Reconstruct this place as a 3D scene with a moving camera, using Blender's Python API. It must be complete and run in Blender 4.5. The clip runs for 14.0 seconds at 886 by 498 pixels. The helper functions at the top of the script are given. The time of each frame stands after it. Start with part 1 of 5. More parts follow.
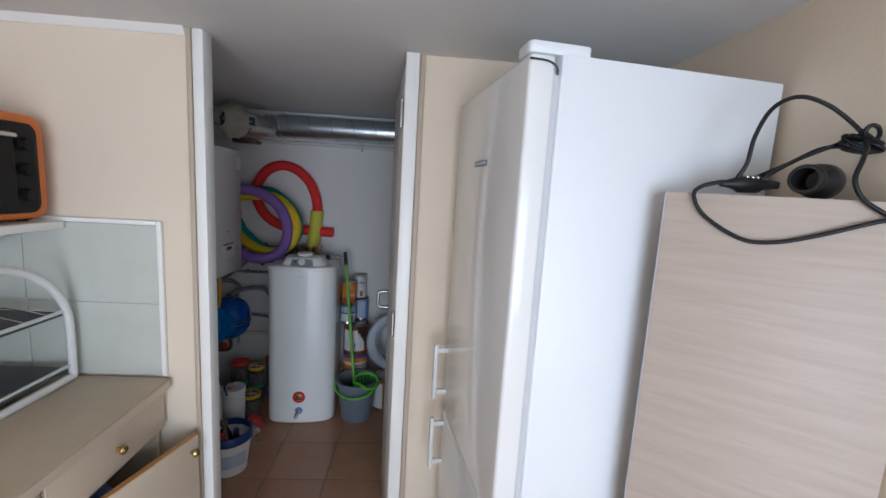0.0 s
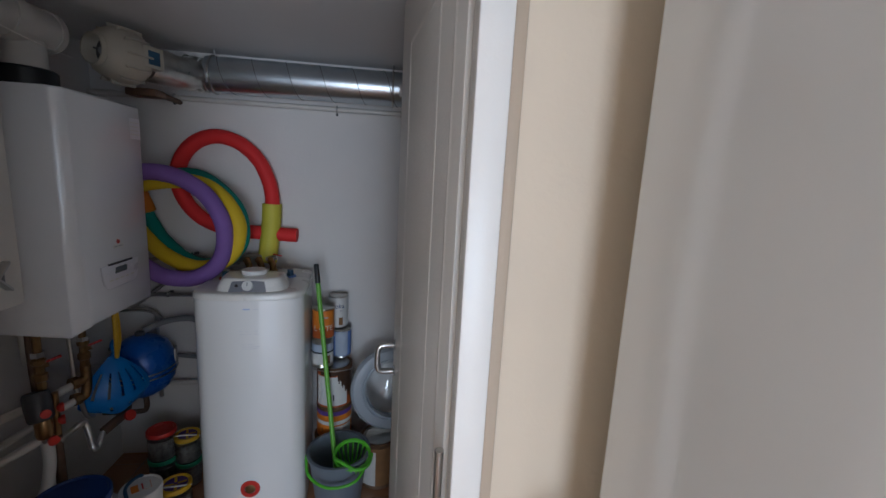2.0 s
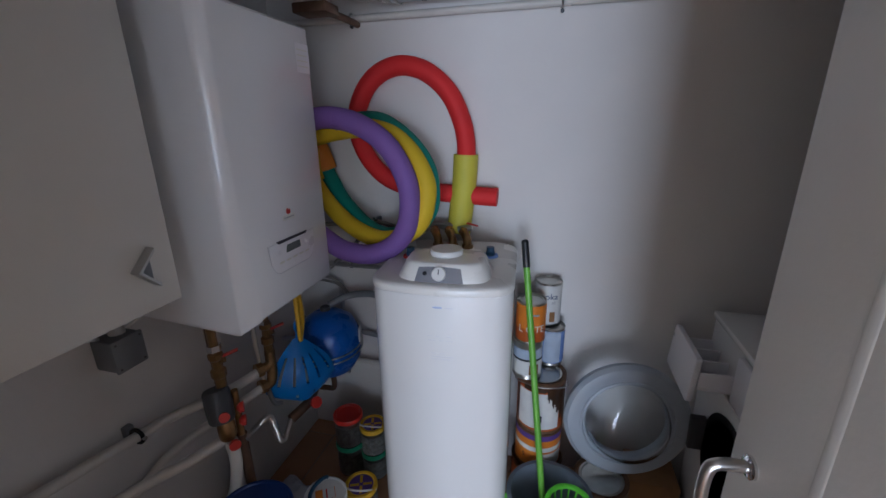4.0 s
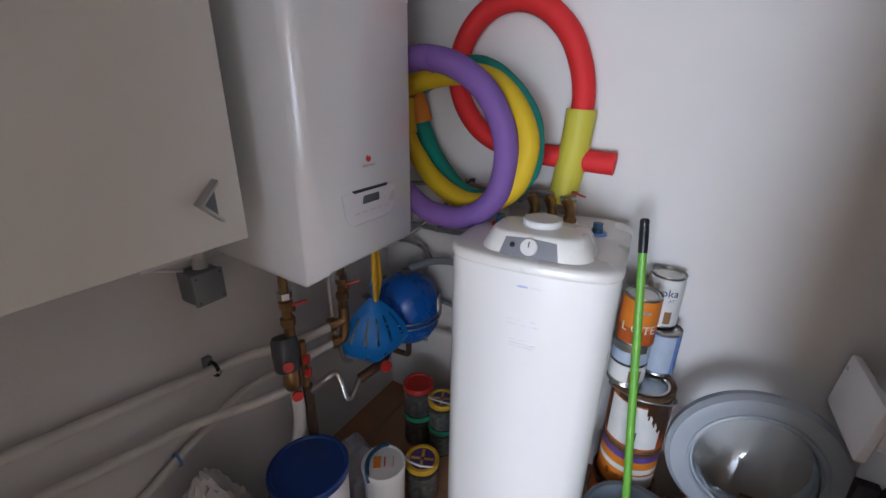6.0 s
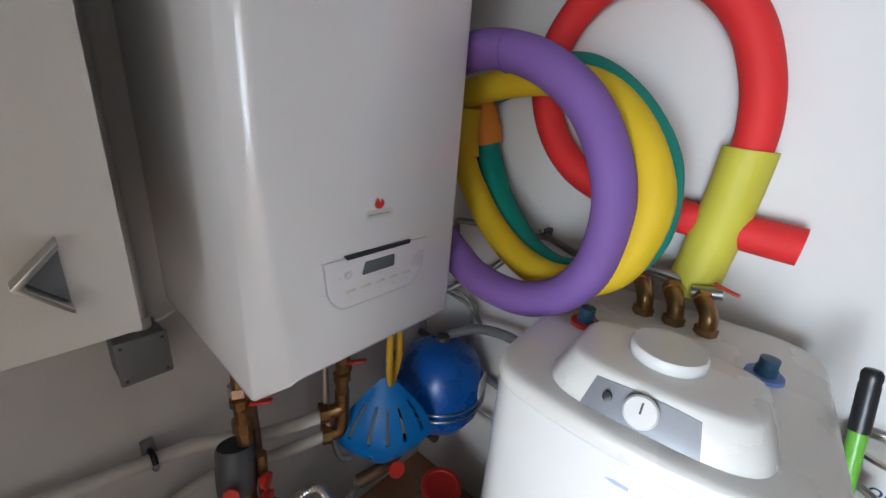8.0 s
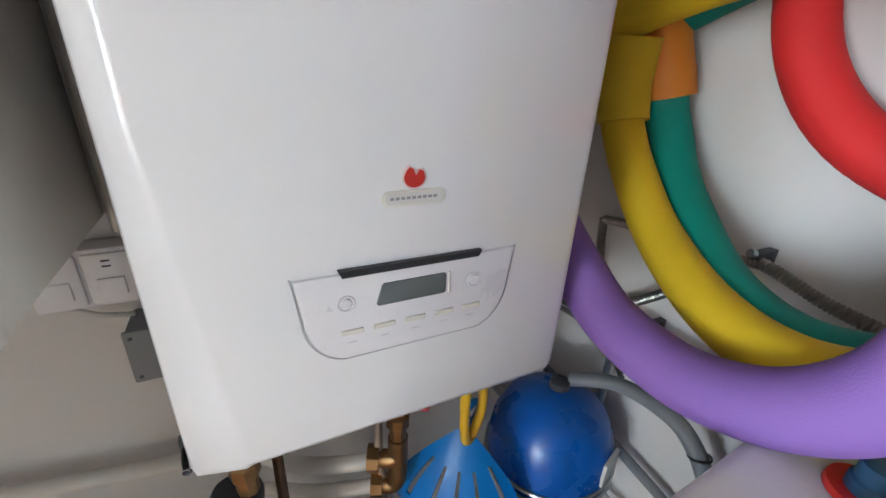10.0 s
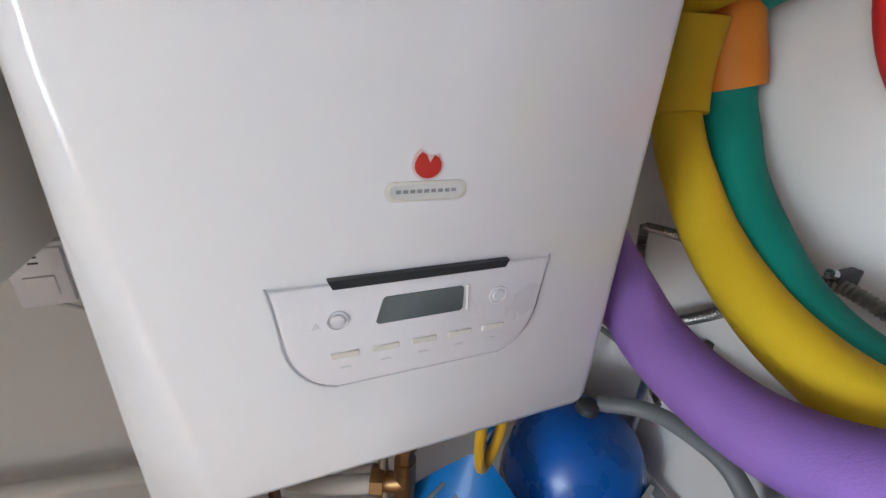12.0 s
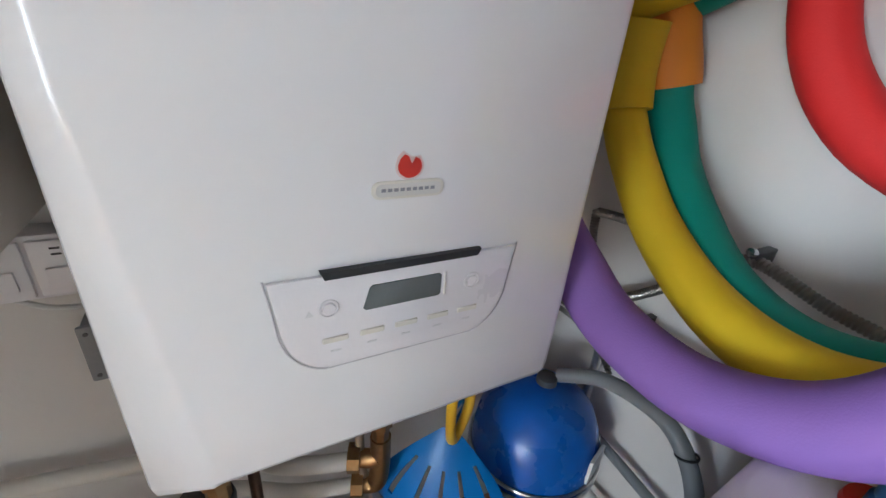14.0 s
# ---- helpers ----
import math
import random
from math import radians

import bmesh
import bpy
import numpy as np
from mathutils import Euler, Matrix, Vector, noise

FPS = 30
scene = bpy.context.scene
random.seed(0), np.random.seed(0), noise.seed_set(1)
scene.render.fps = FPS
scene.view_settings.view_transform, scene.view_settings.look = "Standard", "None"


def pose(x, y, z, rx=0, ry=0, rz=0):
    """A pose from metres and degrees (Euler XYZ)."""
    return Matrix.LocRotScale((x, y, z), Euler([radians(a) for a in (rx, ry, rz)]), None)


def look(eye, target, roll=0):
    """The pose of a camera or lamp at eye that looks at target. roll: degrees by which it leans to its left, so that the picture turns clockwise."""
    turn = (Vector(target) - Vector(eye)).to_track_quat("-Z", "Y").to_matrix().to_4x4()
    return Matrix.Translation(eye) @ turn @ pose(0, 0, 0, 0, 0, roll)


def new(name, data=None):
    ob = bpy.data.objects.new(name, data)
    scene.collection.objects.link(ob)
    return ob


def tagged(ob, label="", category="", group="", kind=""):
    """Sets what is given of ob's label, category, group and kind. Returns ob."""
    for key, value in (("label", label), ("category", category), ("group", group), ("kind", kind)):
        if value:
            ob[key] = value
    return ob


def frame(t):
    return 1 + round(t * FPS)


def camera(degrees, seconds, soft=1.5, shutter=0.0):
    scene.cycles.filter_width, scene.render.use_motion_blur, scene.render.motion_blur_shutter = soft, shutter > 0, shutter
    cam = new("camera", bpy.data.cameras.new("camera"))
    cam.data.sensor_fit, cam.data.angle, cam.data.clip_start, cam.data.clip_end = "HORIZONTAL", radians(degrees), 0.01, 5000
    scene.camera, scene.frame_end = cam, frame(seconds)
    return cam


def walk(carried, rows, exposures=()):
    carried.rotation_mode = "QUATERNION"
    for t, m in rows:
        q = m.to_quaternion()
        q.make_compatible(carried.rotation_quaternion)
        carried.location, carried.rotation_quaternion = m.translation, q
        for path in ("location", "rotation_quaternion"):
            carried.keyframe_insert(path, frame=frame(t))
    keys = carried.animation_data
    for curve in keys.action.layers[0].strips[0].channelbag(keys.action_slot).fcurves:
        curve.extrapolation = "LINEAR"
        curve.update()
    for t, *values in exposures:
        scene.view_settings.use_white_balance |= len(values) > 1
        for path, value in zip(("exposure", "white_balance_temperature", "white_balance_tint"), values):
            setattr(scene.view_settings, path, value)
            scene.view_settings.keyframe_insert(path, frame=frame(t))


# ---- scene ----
cam = camera(94.7, 14.0)
PATH = [
    (0, (0.009, -0.027, 1.553), (0.146, 1.947, 1.266), 3.4),
    (0.5, (0.028, 0.18, 1.542), (0.241, 2.141, 1.21), 1.4),
    (1, (0.01, 0.432, 1.513), (0.096, 2.4, 1.169), 3.5),
    (1.5, (-0.077, 0.658, 1.503), (0.182, 2.608, 1.139), 2.6),
    (2, (-0.151, 0.859, 1.515), (0.13, 2.81, 1.175), 3.0),
    (2.5, (-0.165, 1.065, 1.517), (-0.169, 3.035, 1.175), 3.3),
    (3, (-0.225, 1.247, 1.498), (-0.476, 3.177, 1.037), 2.4),
    (3.5, (-0.344, 1.397, 1.478), (-0.716, 3.285, 0.933), 2.4),
    (3.7, (-0.384, 1.434, 1.477), (-0.815, 3.301, 0.904), 0.8),
    (5.8, (-0.396, 1.625, 1.389), (-1.257, 3.272, 0.65), 1.8),
    (6, (-0.413, 1.634, 1.395), (-1.345, 3.25, 0.674), 0.8),
    (6.5, (-0.464, 1.667, 1.405), (-1.341, 3.332, 0.728), 2.2),
    (7, (-0.507, 1.751, 1.422), (-1.467, 3.397, 0.815), 2.2),
    (7.2, (-0.529, 1.81, 1.419), (-1.56, 3.407, 0.796), 2.3),
    (9.3, (-0.742, 2.262, 1.356), (-2.246, 3.315, 0.564), 4.1),
    (9.5, (-0.758, 2.28, 1.347), (-2.335, 3.218, 0.55), 2.3),
    (10, (-0.79, 2.305, 1.317), (-2.424, 3.131, 0.513), 2.7),
    (10.5, (-0.822, 2.321, 1.308), (-2.505, 3.082, 0.541), 3.2),
    (11, (-0.841, 2.337, 1.294), (-2.521, 3.078, 0.5), 3.0),
    (11.5, (-0.848, 2.343, 1.288), (-2.514, 3.083, 0.464), 3.5),
    (12, (-0.848, 2.337, 1.293), (-2.528, 3.065, 0.489), 3.6),
    (12.5, (-0.843, 2.334, 1.292), (-2.518, 3.067, 0.482), 4.1),
    (13, (-0.84, 2.332, 1.294), (-2.518, 3.068, 0.493), 4.1),
    (13.5, (-0.837, 2.332, 1.298), (-2.511, 3.088, 0.506), 4.1),
    (14, (-0.831, 2.312, 1.31), (-2.395, 3.21, 0.446), 5.1),
]
EXPOSURE = [(0.0, -0.24, 5750, 10), (0.5, -0.28, 5950, 14), (1.0, -0.34, 6150, 14), (1.5, -0.33, 6050, 11), (2.0, -0.16, 5800, 11), (2.5, -0.22, 5750, 10), (3.0, -0.08, 5800, 17), (3.7, 0.32, 5600, 14), (5.8, 1.08, 5950, 15), (7.2, 1.22, 6000, 12), (9.3, 2.27, 5950, 4), (10.5, 2.42, 5950, 7), (12.5, 2.40, 5950, 8), (14.0, 2.27, 5900, 6)]
walk(cam, [(t, look(eye, target, roll)) for t, eye, target, roll in PATH], EXPOSURE)

# ---- world and light ----
world = bpy.data.worlds.new("sky")
scene.world = world
world.use_nodes = True
nt = world.node_tree
sky = nt.nodes.new("ShaderNodeTexSky")
sky.sky_type, sky.sun_disc = "NISHITA", False
sky.sun_elevation, sky.sun_rotation = radians(40), radians(200)
nt.links.new(sky.outputs[0], nt.nodes["Background"].inputs[0])
nt.nodes["Background"].inputs[1].default_value = 0.12

sun = new("sun", bpy.data.lights.new("sun", "SUN"))
sun.data.energy, sun.data.angle, sun.data.color = 1.0, radians(12), (1.0, 0.95, 0.88)
sun.matrix_world = look((-3, -6, 7), (0, 0, 0))

window_light = new("window_light", bpy.data.lights.new("window_light", "AREA"))
window_light.data.shape, window_light.data.size, window_light.data.size_y = "RECTANGLE", 1.40, 1.75
window_light.data.energy, window_light.data.color = 89, (0.80, 0.905, 1.0)
window_light.matrix_world = look((0.03, -2.985, 1.0), (-0.25, 1.4, 1.0))

side_light = new("side_light", bpy.data.lights.new("side_light", "AREA"))
side_light.data.shape, side_light.data.size, side_light.data.size_y = "RECTANGLE", 1.0, 1.0
side_light.data.energy, side_light.data.color = 12, (0.80, 0.905, 1.0)
side_light.matrix_world = look((0.79, -0.95, 1.25), (-0.9, 0.3, 1.0))

# ---- materials ----


def mat(name, color, rough=0.5, metal=0.0, vary=0.06, scale=6.0, grain=0.15, grain_scale=180.0, bump=0.05, coat=0.0, spec=0.5):
    """A surface with broad colour drift, fine grain and a little relief."""
    m = bpy.data.materials.new(name)
    m.use_nodes = True
    n, l = m.node_tree.nodes, m.node_tree.links
    b = n["Principled BSDF"]
    b.inputs["Roughness"].default_value, b.inputs["Metallic"].default_value = rough, metal
    b.inputs["Coat Weight"].default_value = coat
    b.inputs["Specular IOR Level"].default_value = spec
    co = n.new("ShaderNodeTexCoord")
    big, fine = n.new("ShaderNodeTexNoise"), n.new("ShaderNodeTexNoise")
    big.inputs["Scale"].default_value, fine.inputs["Scale"].default_value = scale, grain_scale
    big.inputs["Detail"].default_value = 5
    for t in (big, fine):
        l.new(co.outputs["Object"], t.inputs["Vector"])
    mix = n.new("ShaderNodeMix")
    mix.data_type = "RGBA"
    lo = tuple(max(0, c * (1 - vary * 1.6)) for c in color)
    hi = tuple(min(1, c * (1 + vary)) for c in color)
    mix.inputs[6].default_value, mix.inputs[7].default_value = (*lo, 1), (*hi, 1)
    l.new(big.outputs["Fac"], mix.inputs[0])
    l.new(mix.outputs[2], b.inputs["Base Color"])
    ramp = n.new("ShaderNodeMapRange")
    ramp.inputs[3].default_value, ramp.inputs[4].default_value = max(0.02, rough - 0.12 * grain * 4), min(1, rough + 0.12 * grain * 4)
    l.new(big.outputs["Fac"], ramp.inputs[0])
    l.new(ramp.outputs[0], b.inputs["Roughness"])
    bp = n.new("ShaderNodeBump")
    bp.inputs["Strength"].default_value, bp.inputs["Distance"].default_value = bump, 0.004
    l.new(fine.outputs["Fac"], bp.inputs["Height"])
    l.new(bp.outputs[0], b.inputs["Normal"])
    return m


def wood_mat(name, a, c, rough, along="Z", stretch=26.0, scale=5.0, turn=0.0):
    """Wood decor: streaks along one axis with darker veins."""
    m = mat(name, a, rough)
    n, l = m.node_tree.nodes, m.node_tree.links
    b, co = n["Principled BSDF"], n.new("ShaderNodeTexCoord")
    mp = n.new("ShaderNodeMapping")
    mp.vector_type = "TEXTURE"
    k = 1 / stretch
    mp.inputs["Scale"].default_value = {"X": (1, k, k), "Y": (k, 1, k), "Z": (k, k, 1)}[along]
    mp.inputs["Rotation"].default_value = (0, 0, radians(turn))
    l.new(co.outputs["Object"], mp.inputs[0])
    tex = n.new("ShaderNodeTexNoise")
    tex.inputs["Scale"].default_value, tex.inputs["Detail"].default_value, tex.inputs["Distortion"].default_value = scale * 0.5, 9, 0.6
    l.new(mp.outputs[0], tex.inputs["Vector"])
    r = n.new("ShaderNodeValToRGB")
    r.color_ramp.elements[0].position, r.color_ramp.elements[0].color = 0.25, (*c, 1)
    r.color_ramp.elements[1].position, r.color_ramp.elements[1].color = 0.70, (*a, 1)
    l.new(tex.outputs["Fac"], r.inputs[0])
    l.new(r.outputs[0], b.inputs["Base Color"])
    return m


def glass_mat(name, tint, rough=0.03):
    m = bpy.data.materials.new(name)
    m.use_nodes = True
    b = m.node_tree.nodes["Principled BSDF"]
    b.inputs["Base Color"].default_value, b.inputs["Roughness"].default_value = (*tint, 1), rough
    b.inputs["Transmission Weight"].default_value, b.inputs["IOR"].default_value = 1.0, 1.45
    return m


def tile_mat(name, a, c, rough):
    """Fired tile, each one of its own tone."""
    m = mat(name, a, rough, vary=0.12, scale=9, bump=0.06)
    n, l = m.node_tree.nodes, m.node_tree.links
    b = n["Principled BSDF"]
    src = b.inputs["Base Color"].links[0].from_socket
    info, mix = n.new("ShaderNodeObjectInfo"), n.new("ShaderNodeMix")
    mix.data_type, mix.blend_type = "RGBA", "MIX"
    scl = n.new("ShaderNodeMath")
    scl.operation = "MULTIPLY"
    scl.inputs[1].default_value = 0.45
    l.new(info.outputs["Random"], scl.inputs[0])
    l.new(scl.outputs[0], mix.inputs[0])
    l.new(src, mix.inputs[6])
    mix.inputs[7].default_value = (*c, 1)
    l.new(mix.outputs[2], b.inputs["Base Color"])
    return m


M = dict(
    beige=mat("beige_wall", (0.755, 0.64, 0.50), 0.75, vary=0.05, scale=2.5, bump=0.12, grain_scale=90),
    closet=mat("white_closet_wall", (0.735, 0.70, 0.67), 0.8, vary=0.09, scale=1.7, bump=0.15, grain_scale=70),
    ceiling=mat("ceiling_paint", (0.72, 0.71, 0.70), 0.85, vary=0.06, scale=1.6, bump=0.1, grain_scale=60),
    trim=mat("white_gloss_trim", (0.85, 0.82, 0.78), 0.35, vary=0.03),
    door=mat("cream_door_paint", (0.745, 0.71, 0.66), 0.4, vary=0.04, scale=4, bump=0.08, grain_scale=120),
    tan=mat("gap_shade_tan", (0.50, 0.40, 0.30), 0.6, vary=0.08),
    grout=mat("grey_grout", (0.25, 0.19, 0.15), 0.9, vary=0.15),
    floor_tile=tile_mat("terracotta_tile", (0.45, 0.235, 0.13), (0.34, 0.17, 0.098), 0.15),
    wall_tile=tile_mat("pale_wall_tile", (0.60, 0.60, 0.54), (0.55, 0.55, 0.49), 0.22),
    white_enamel=mat("white_enamel", (0.84, 0.825, 0.80), 0.13, vary=0.02, scale=2, grain=0.05, bump=0.012, coat=0.0, spec=0.7),
    heater_top=mat("cream_plastic", (0.78, 0.75, 0.70), 0.28, vary=0.03),
    boiler=mat("boiler_sheet", (0.82, 0.81, 0.815), 0.16, vary=0.025, scale=1.5, grain=0.04, bump=0.015),
    panel_white=mat("panel_plastic", (0.78, 0.76, 0.78), 0.3, vary=0.02),
    cabinet=mat("cabinet_laminate", (0.70, 0.66, 0.60), 0.38, vary=0.03, scale=3),
    fridge=mat("fridge_side", (0.80, 0.81, 0.83), 0.42, vary=0.02, bump=0.1, grain_scale=240),
    fridge_door=mat("fridge_door", (0.82, 0.81, 0.79), 0.12, vary=0.02, grain=0.03, bump=0.008, spec=0.8),
    gasket=mat("grey_gasket", (0.56, 0.56, 0.58), 0.6),
    steel=mat("galvanised_steel", (0.56, 0.60, 0.63), 0.30, 1.0, vary=0.10, scale=9, grain=0.06, bump=0.05),
    chrome=mat("chrome", (0.75, 0.75, 0.76), 0.12, 1.0, vary=0.03),
    brushed=mat("worn_nickel", (0.55, 0.54, 0.52), 0.3, 1.0, vary=0.1),
    brass=mat("aged_brass", (0.36, 0.22, 0.10), 0.38, 1.0, vary=0.35, scale=40),
    gold=mat("gold_knob", (0.62, 0.44, 0.18), 0.25, 1.0, vary=0.1),
    copper=mat("tarnished_copper", (0.20, 0.12, 0.08), 0.5, 0.8, vary=0.3, scale=30),
    black=mat("black_plastic", (0.018, 0.018, 0.02), 0.38, vary=0.1),
    rubber=mat("black_rubber", (0.011, 0.011, 0.012), 0.45, vary=0.15, spec=0.35),
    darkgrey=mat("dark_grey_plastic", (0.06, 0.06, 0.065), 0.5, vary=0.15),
    grey=mat("grey_plastic", (0.20, 0.205, 0.215), 0.5, vary=0.06),
    console=mat("console_grey", (0.22, 0.22, 0.24), 0.32, vary=0.05),
    port=mat("port_grey", (0.36, 0.39, 0.43), 0.38, vary=0.05),
    red=mat("red_plastic", (0.55, 0.03, 0.02), 0.35, vary=0.08),
    red_foam=mat("red_foam", (0.72, 0.022, 0.022), 0.7, vary=0.10, scale=10, bump=0.10, grain_scale=480),
    yellow_foam=mat("yellow_foam", (0.74, 0.50, 0.010), 0.7, vary=0.08, scale=10, bump=0.10, grain_scale=480),
    yellow_sleeve=mat("yellow_sleeve", (0.60, 0.53, 0.05), 0.6, vary=0.07, bump=0.10, grain_scale=480),
    green_foam=mat("teal_foam", (0.004, 0.25, 0.19), 0.7, vary=0.10, scale=10, bump=0.10, grain_scale=480),
    purple_foam=mat("purple_foam", (0.21, 0.105, 0.355), 0.7, vary=0.08, scale=10, bump=0.10, grain_scale=480),
    orange_foam=mat("orange_foam", (0.74, 0.24, 0.02), 0.6, vary=0.08, bump=0.10, grain_scale=480),
    blue=mat("blue_plastic", (0.008, 0.035, 0.17), 0.4, vary=0.12),
    vessel=mat("blue_enamel", (0.012, 0.115, 0.50), 0.28, vary=0.30, scale=12, grain=0.25),
    scoop=mat("sky_blue_plastic", (0.008, 0.18, 0.55), 0.38, vary=0.08),
    navy=mat("navy_plastic", (0.02, 0.05, 0.15), 0.45, vary=0.15),
    dial_blue=mat("petrol_plastic", (0.02, 0.07, 0.13), 0.4),
    yellow=mat("yellow_plastic", (0.72, 0.42, 0.02), 0.4, vary=0.08),
    green=mat("green_plastic", (0.12, 0.50, 0.03), 0.4, vary=0.06),
    lime=mat("lime_pole", (0.17, 0.46, 0.05), 0.35, vary=0.06),
    green_lid=mat("green_lid", (0.03, 0.32, 0.16), 0.4, vary=0.08),
    bucket_grey=mat("bucket_grey", (0.17, 0.20, 0.24), 0.48, vary=0.08),
    white_plastic=mat("white_plastic", (0.72, 0.70, 0.67), 0.4, vary=0.05, scale=12),
    hose_steel=mat("dull_ribbed_steel", (0.30, 0.285, 0.26), 0.36, 1.0, vary=0.15, scale=30),
    pipe=mat("cream_pipe", (0.66, 0.62, 0.57), 0.5, vary=0.08, scale=15),
    flue=mat("white_flue", (0.52, 0.49, 0.45), 0.5, vary=0.08),
    fan=mat("cream_fan", (0.44, 0.395, 0.32), 0.5, vary=0.1, scale=15),
    tin=mat("tin_plate", (0.55, 0.54, 0.50), 0.3, 1.0, vary=0.2, scale=25),
    rust=mat("rusty_rim", (0.20, 0.11, 0.06), 0.6, 0.4, vary=0.4, scale=60),
    drip=mat("paint_drips", (0.055, 0.025, 0.012), 0.3, vary=0.4, scale=25),
    label=mat("paper_label", (0.68, 0.67, 0.64), 0.5, vary=0.08, scale=30),
    label_blue=mat("pale_blue_label", (0.40, 0.46, 0.56), 0.5, vary=0.1, scale=30),
    orange=mat("orange_label", (0.66, 0.20, 0.02), 0.4, vary=0.12, scale=20),
    orange_dark=mat("burnt_orange", (0.42, 0.09, 0.015), 0.35, vary=0.15, scale=20),
    oven_black=mat("black_oven_glass", (0.012, 0.011, 0.011), 0.22, vary=0.1, spec=0.12),
    oven_orange=mat("orange_enamel", (0.62, 0.15, 0.012), 0.3, vary=0.12, scale=12),
    violet=mat("violet_label", (0.12, 0.06, 0.26), 0.45, vary=0.1),
    brown=mat("brown_cardboard", (0.26, 0.13, 0.05), 0.8, vary=0.2, scale=20),
    counter=mat("counter_laminate", (0.50, 0.40, 0.28), 0.35, vary=0.06, scale=30),
    front=mat("unit_front", (0.60, 0.49, 0.37), 0.4, vary=0.05),
    edge_wood=mat("orange_pine_edge", (0.48, 0.22, 0.06), 0.45, vary=0.15, scale=30),
    # near-black brown that puts recess shade into the colour
    recess_shade=mat("recess_shade_brown", (0.08, 0.06, 0.05), 0.7),
    oak=wood_mat("pale_oak_decor", (0.505, 0.425, 0.36), (0.43, 0.35, 0.29), 0.5, "X", 13.0, 10.0, -35.3),
    cloth=mat("white_cotton", (0.60, 0.56, 0.52), 0.9, vary=0.12, scale=12, bump=0.4),
    lcd=mat("lcd_glass", (0.13, 0.145, 0.145), 0.10, vary=0.1),
    key=mat("cream_keys", (0.73, 0.70, 0.63), 0.4),
    ink=mat("grey_print", (0.30, 0.30, 0.33), 0.6),
    faint=mat("faint_print", (0.73, 0.72, 0.73), 0.35),
    ink_blue=mat("blue_print", (0.15, 0.25, 0.55), 0.6),
    groove_shade=mat("groove_shade_grey", (0.60, 0.58, 0.61), 0.5),
    halo=mat("pale_pink_print", (0.74, 0.60, 0.57), 0.4),
    pale_blue=mat("pale_blue_print", (0.45, 0.52, 0.72), 0.5),
    bag=mat("milky_plastic", (0.46, 0.44, 0.48), 0.3, vary=0.3, scale=14),
    ink_black=mat("black_print", (0.03, 0.03, 0.035), 0.5),
    glass=glass_mat("clear_glass", (0.93, 0.96, 0.97)),
    jar=glass_mat("clear_plastic", (0.88, 0.90, 0.88), 0.12),
    stuffing=mat("jar_contents", (0.34, 0.32, 0.31), 0.6, vary=0.9, scale=60),
    ground=mat("garden_ground", (0.16, 0.17, 0.11), 0.9, vary=0.3, scale=2),
)

# ---- mesh helpers ----
ORIGIN = {}


def thing(name, at, label, category, group="", rz=0.0, local=False):
    """An empty at the base of a thing. Its parts are given in world places, or in its own frame where local is set."""
    ob = new(name)
    ob.empty_display_size = 0.05
    ob.matrix_basis = pose(*at, 0, 0, rz)
    ORIGIN[ob.name] = Vector((0, 0, 0)) if local else Vector(at)
    return tagged(ob, label, category, group)


def finish(name, bm, material):
    bmesh.ops.remove_doubles(bm, verts=bm.verts, dist=1e-6)
    bmesh.ops.recalc_face_normals(bm, faces=bm.faces)
    for f in bm.faces:
        f.smooth = True
    for e in bm.edges:
        e.smooth = len(e.link_faces) == 2 and e.calc_face_angle(0) < 0.65
    me = bpy.data.meshes.new(name)
    bm.to_mesh(me)
    bm.free()
    me.materials.append(material if not isinstance(material, str) else M[material])
    return me


def part(name, bm, material, parent, label=""):
    o = ORIGIN[parent.name]
    bmesh.ops.translate(bm, verts=bm.verts, vec=-o)
    ob = new(name, finish(name, bm, material))
    ob.parent = parent
    ORIGIN[ob.name] = o
    return tagged(ob, label) if label else ob


def solid(name, bm, material, label, category, kind="", group=""):
    """A top-level mesh of one piece."""
    ob = new(name, finish(name, bm, material))
    ORIGIN[ob.name] = Vector((0, 0, 0))
    return tagged(ob, label, category, group, kind)


def box(x0, x1, y0, y1, z0, z1, bevel=0.0, seg=2, bm=None):
    bm2 = bmesh.new()
    bmesh.ops.create_cube(bm2, size=1.0)
    for v in bm2.verts:
        v.co = Vector((x0 if v.co.x < 0 else x1, y0 if v.co.y < 0 else y1, z0 if v.co.z < 0 else z1))
    if bevel:
        bmesh.ops.bevel(bm2, geom=bm2.edges[:], offset=bevel, segments=seg, profile=0.5, affect="EDGES")
    return join(bm, bm2)


def join(bm, other):
    if bm is None:
        return other
    me = bpy.data.meshes.new("tmp")
    other.to_mesh(me)
    other.free()
    bm.from_mesh(me)
    bpy.data.meshes.remove(me)
    return bm


def turned(bm, m):
    bmesh.ops.transform(bm, matrix=m, verts=bm.verts)
    return bm


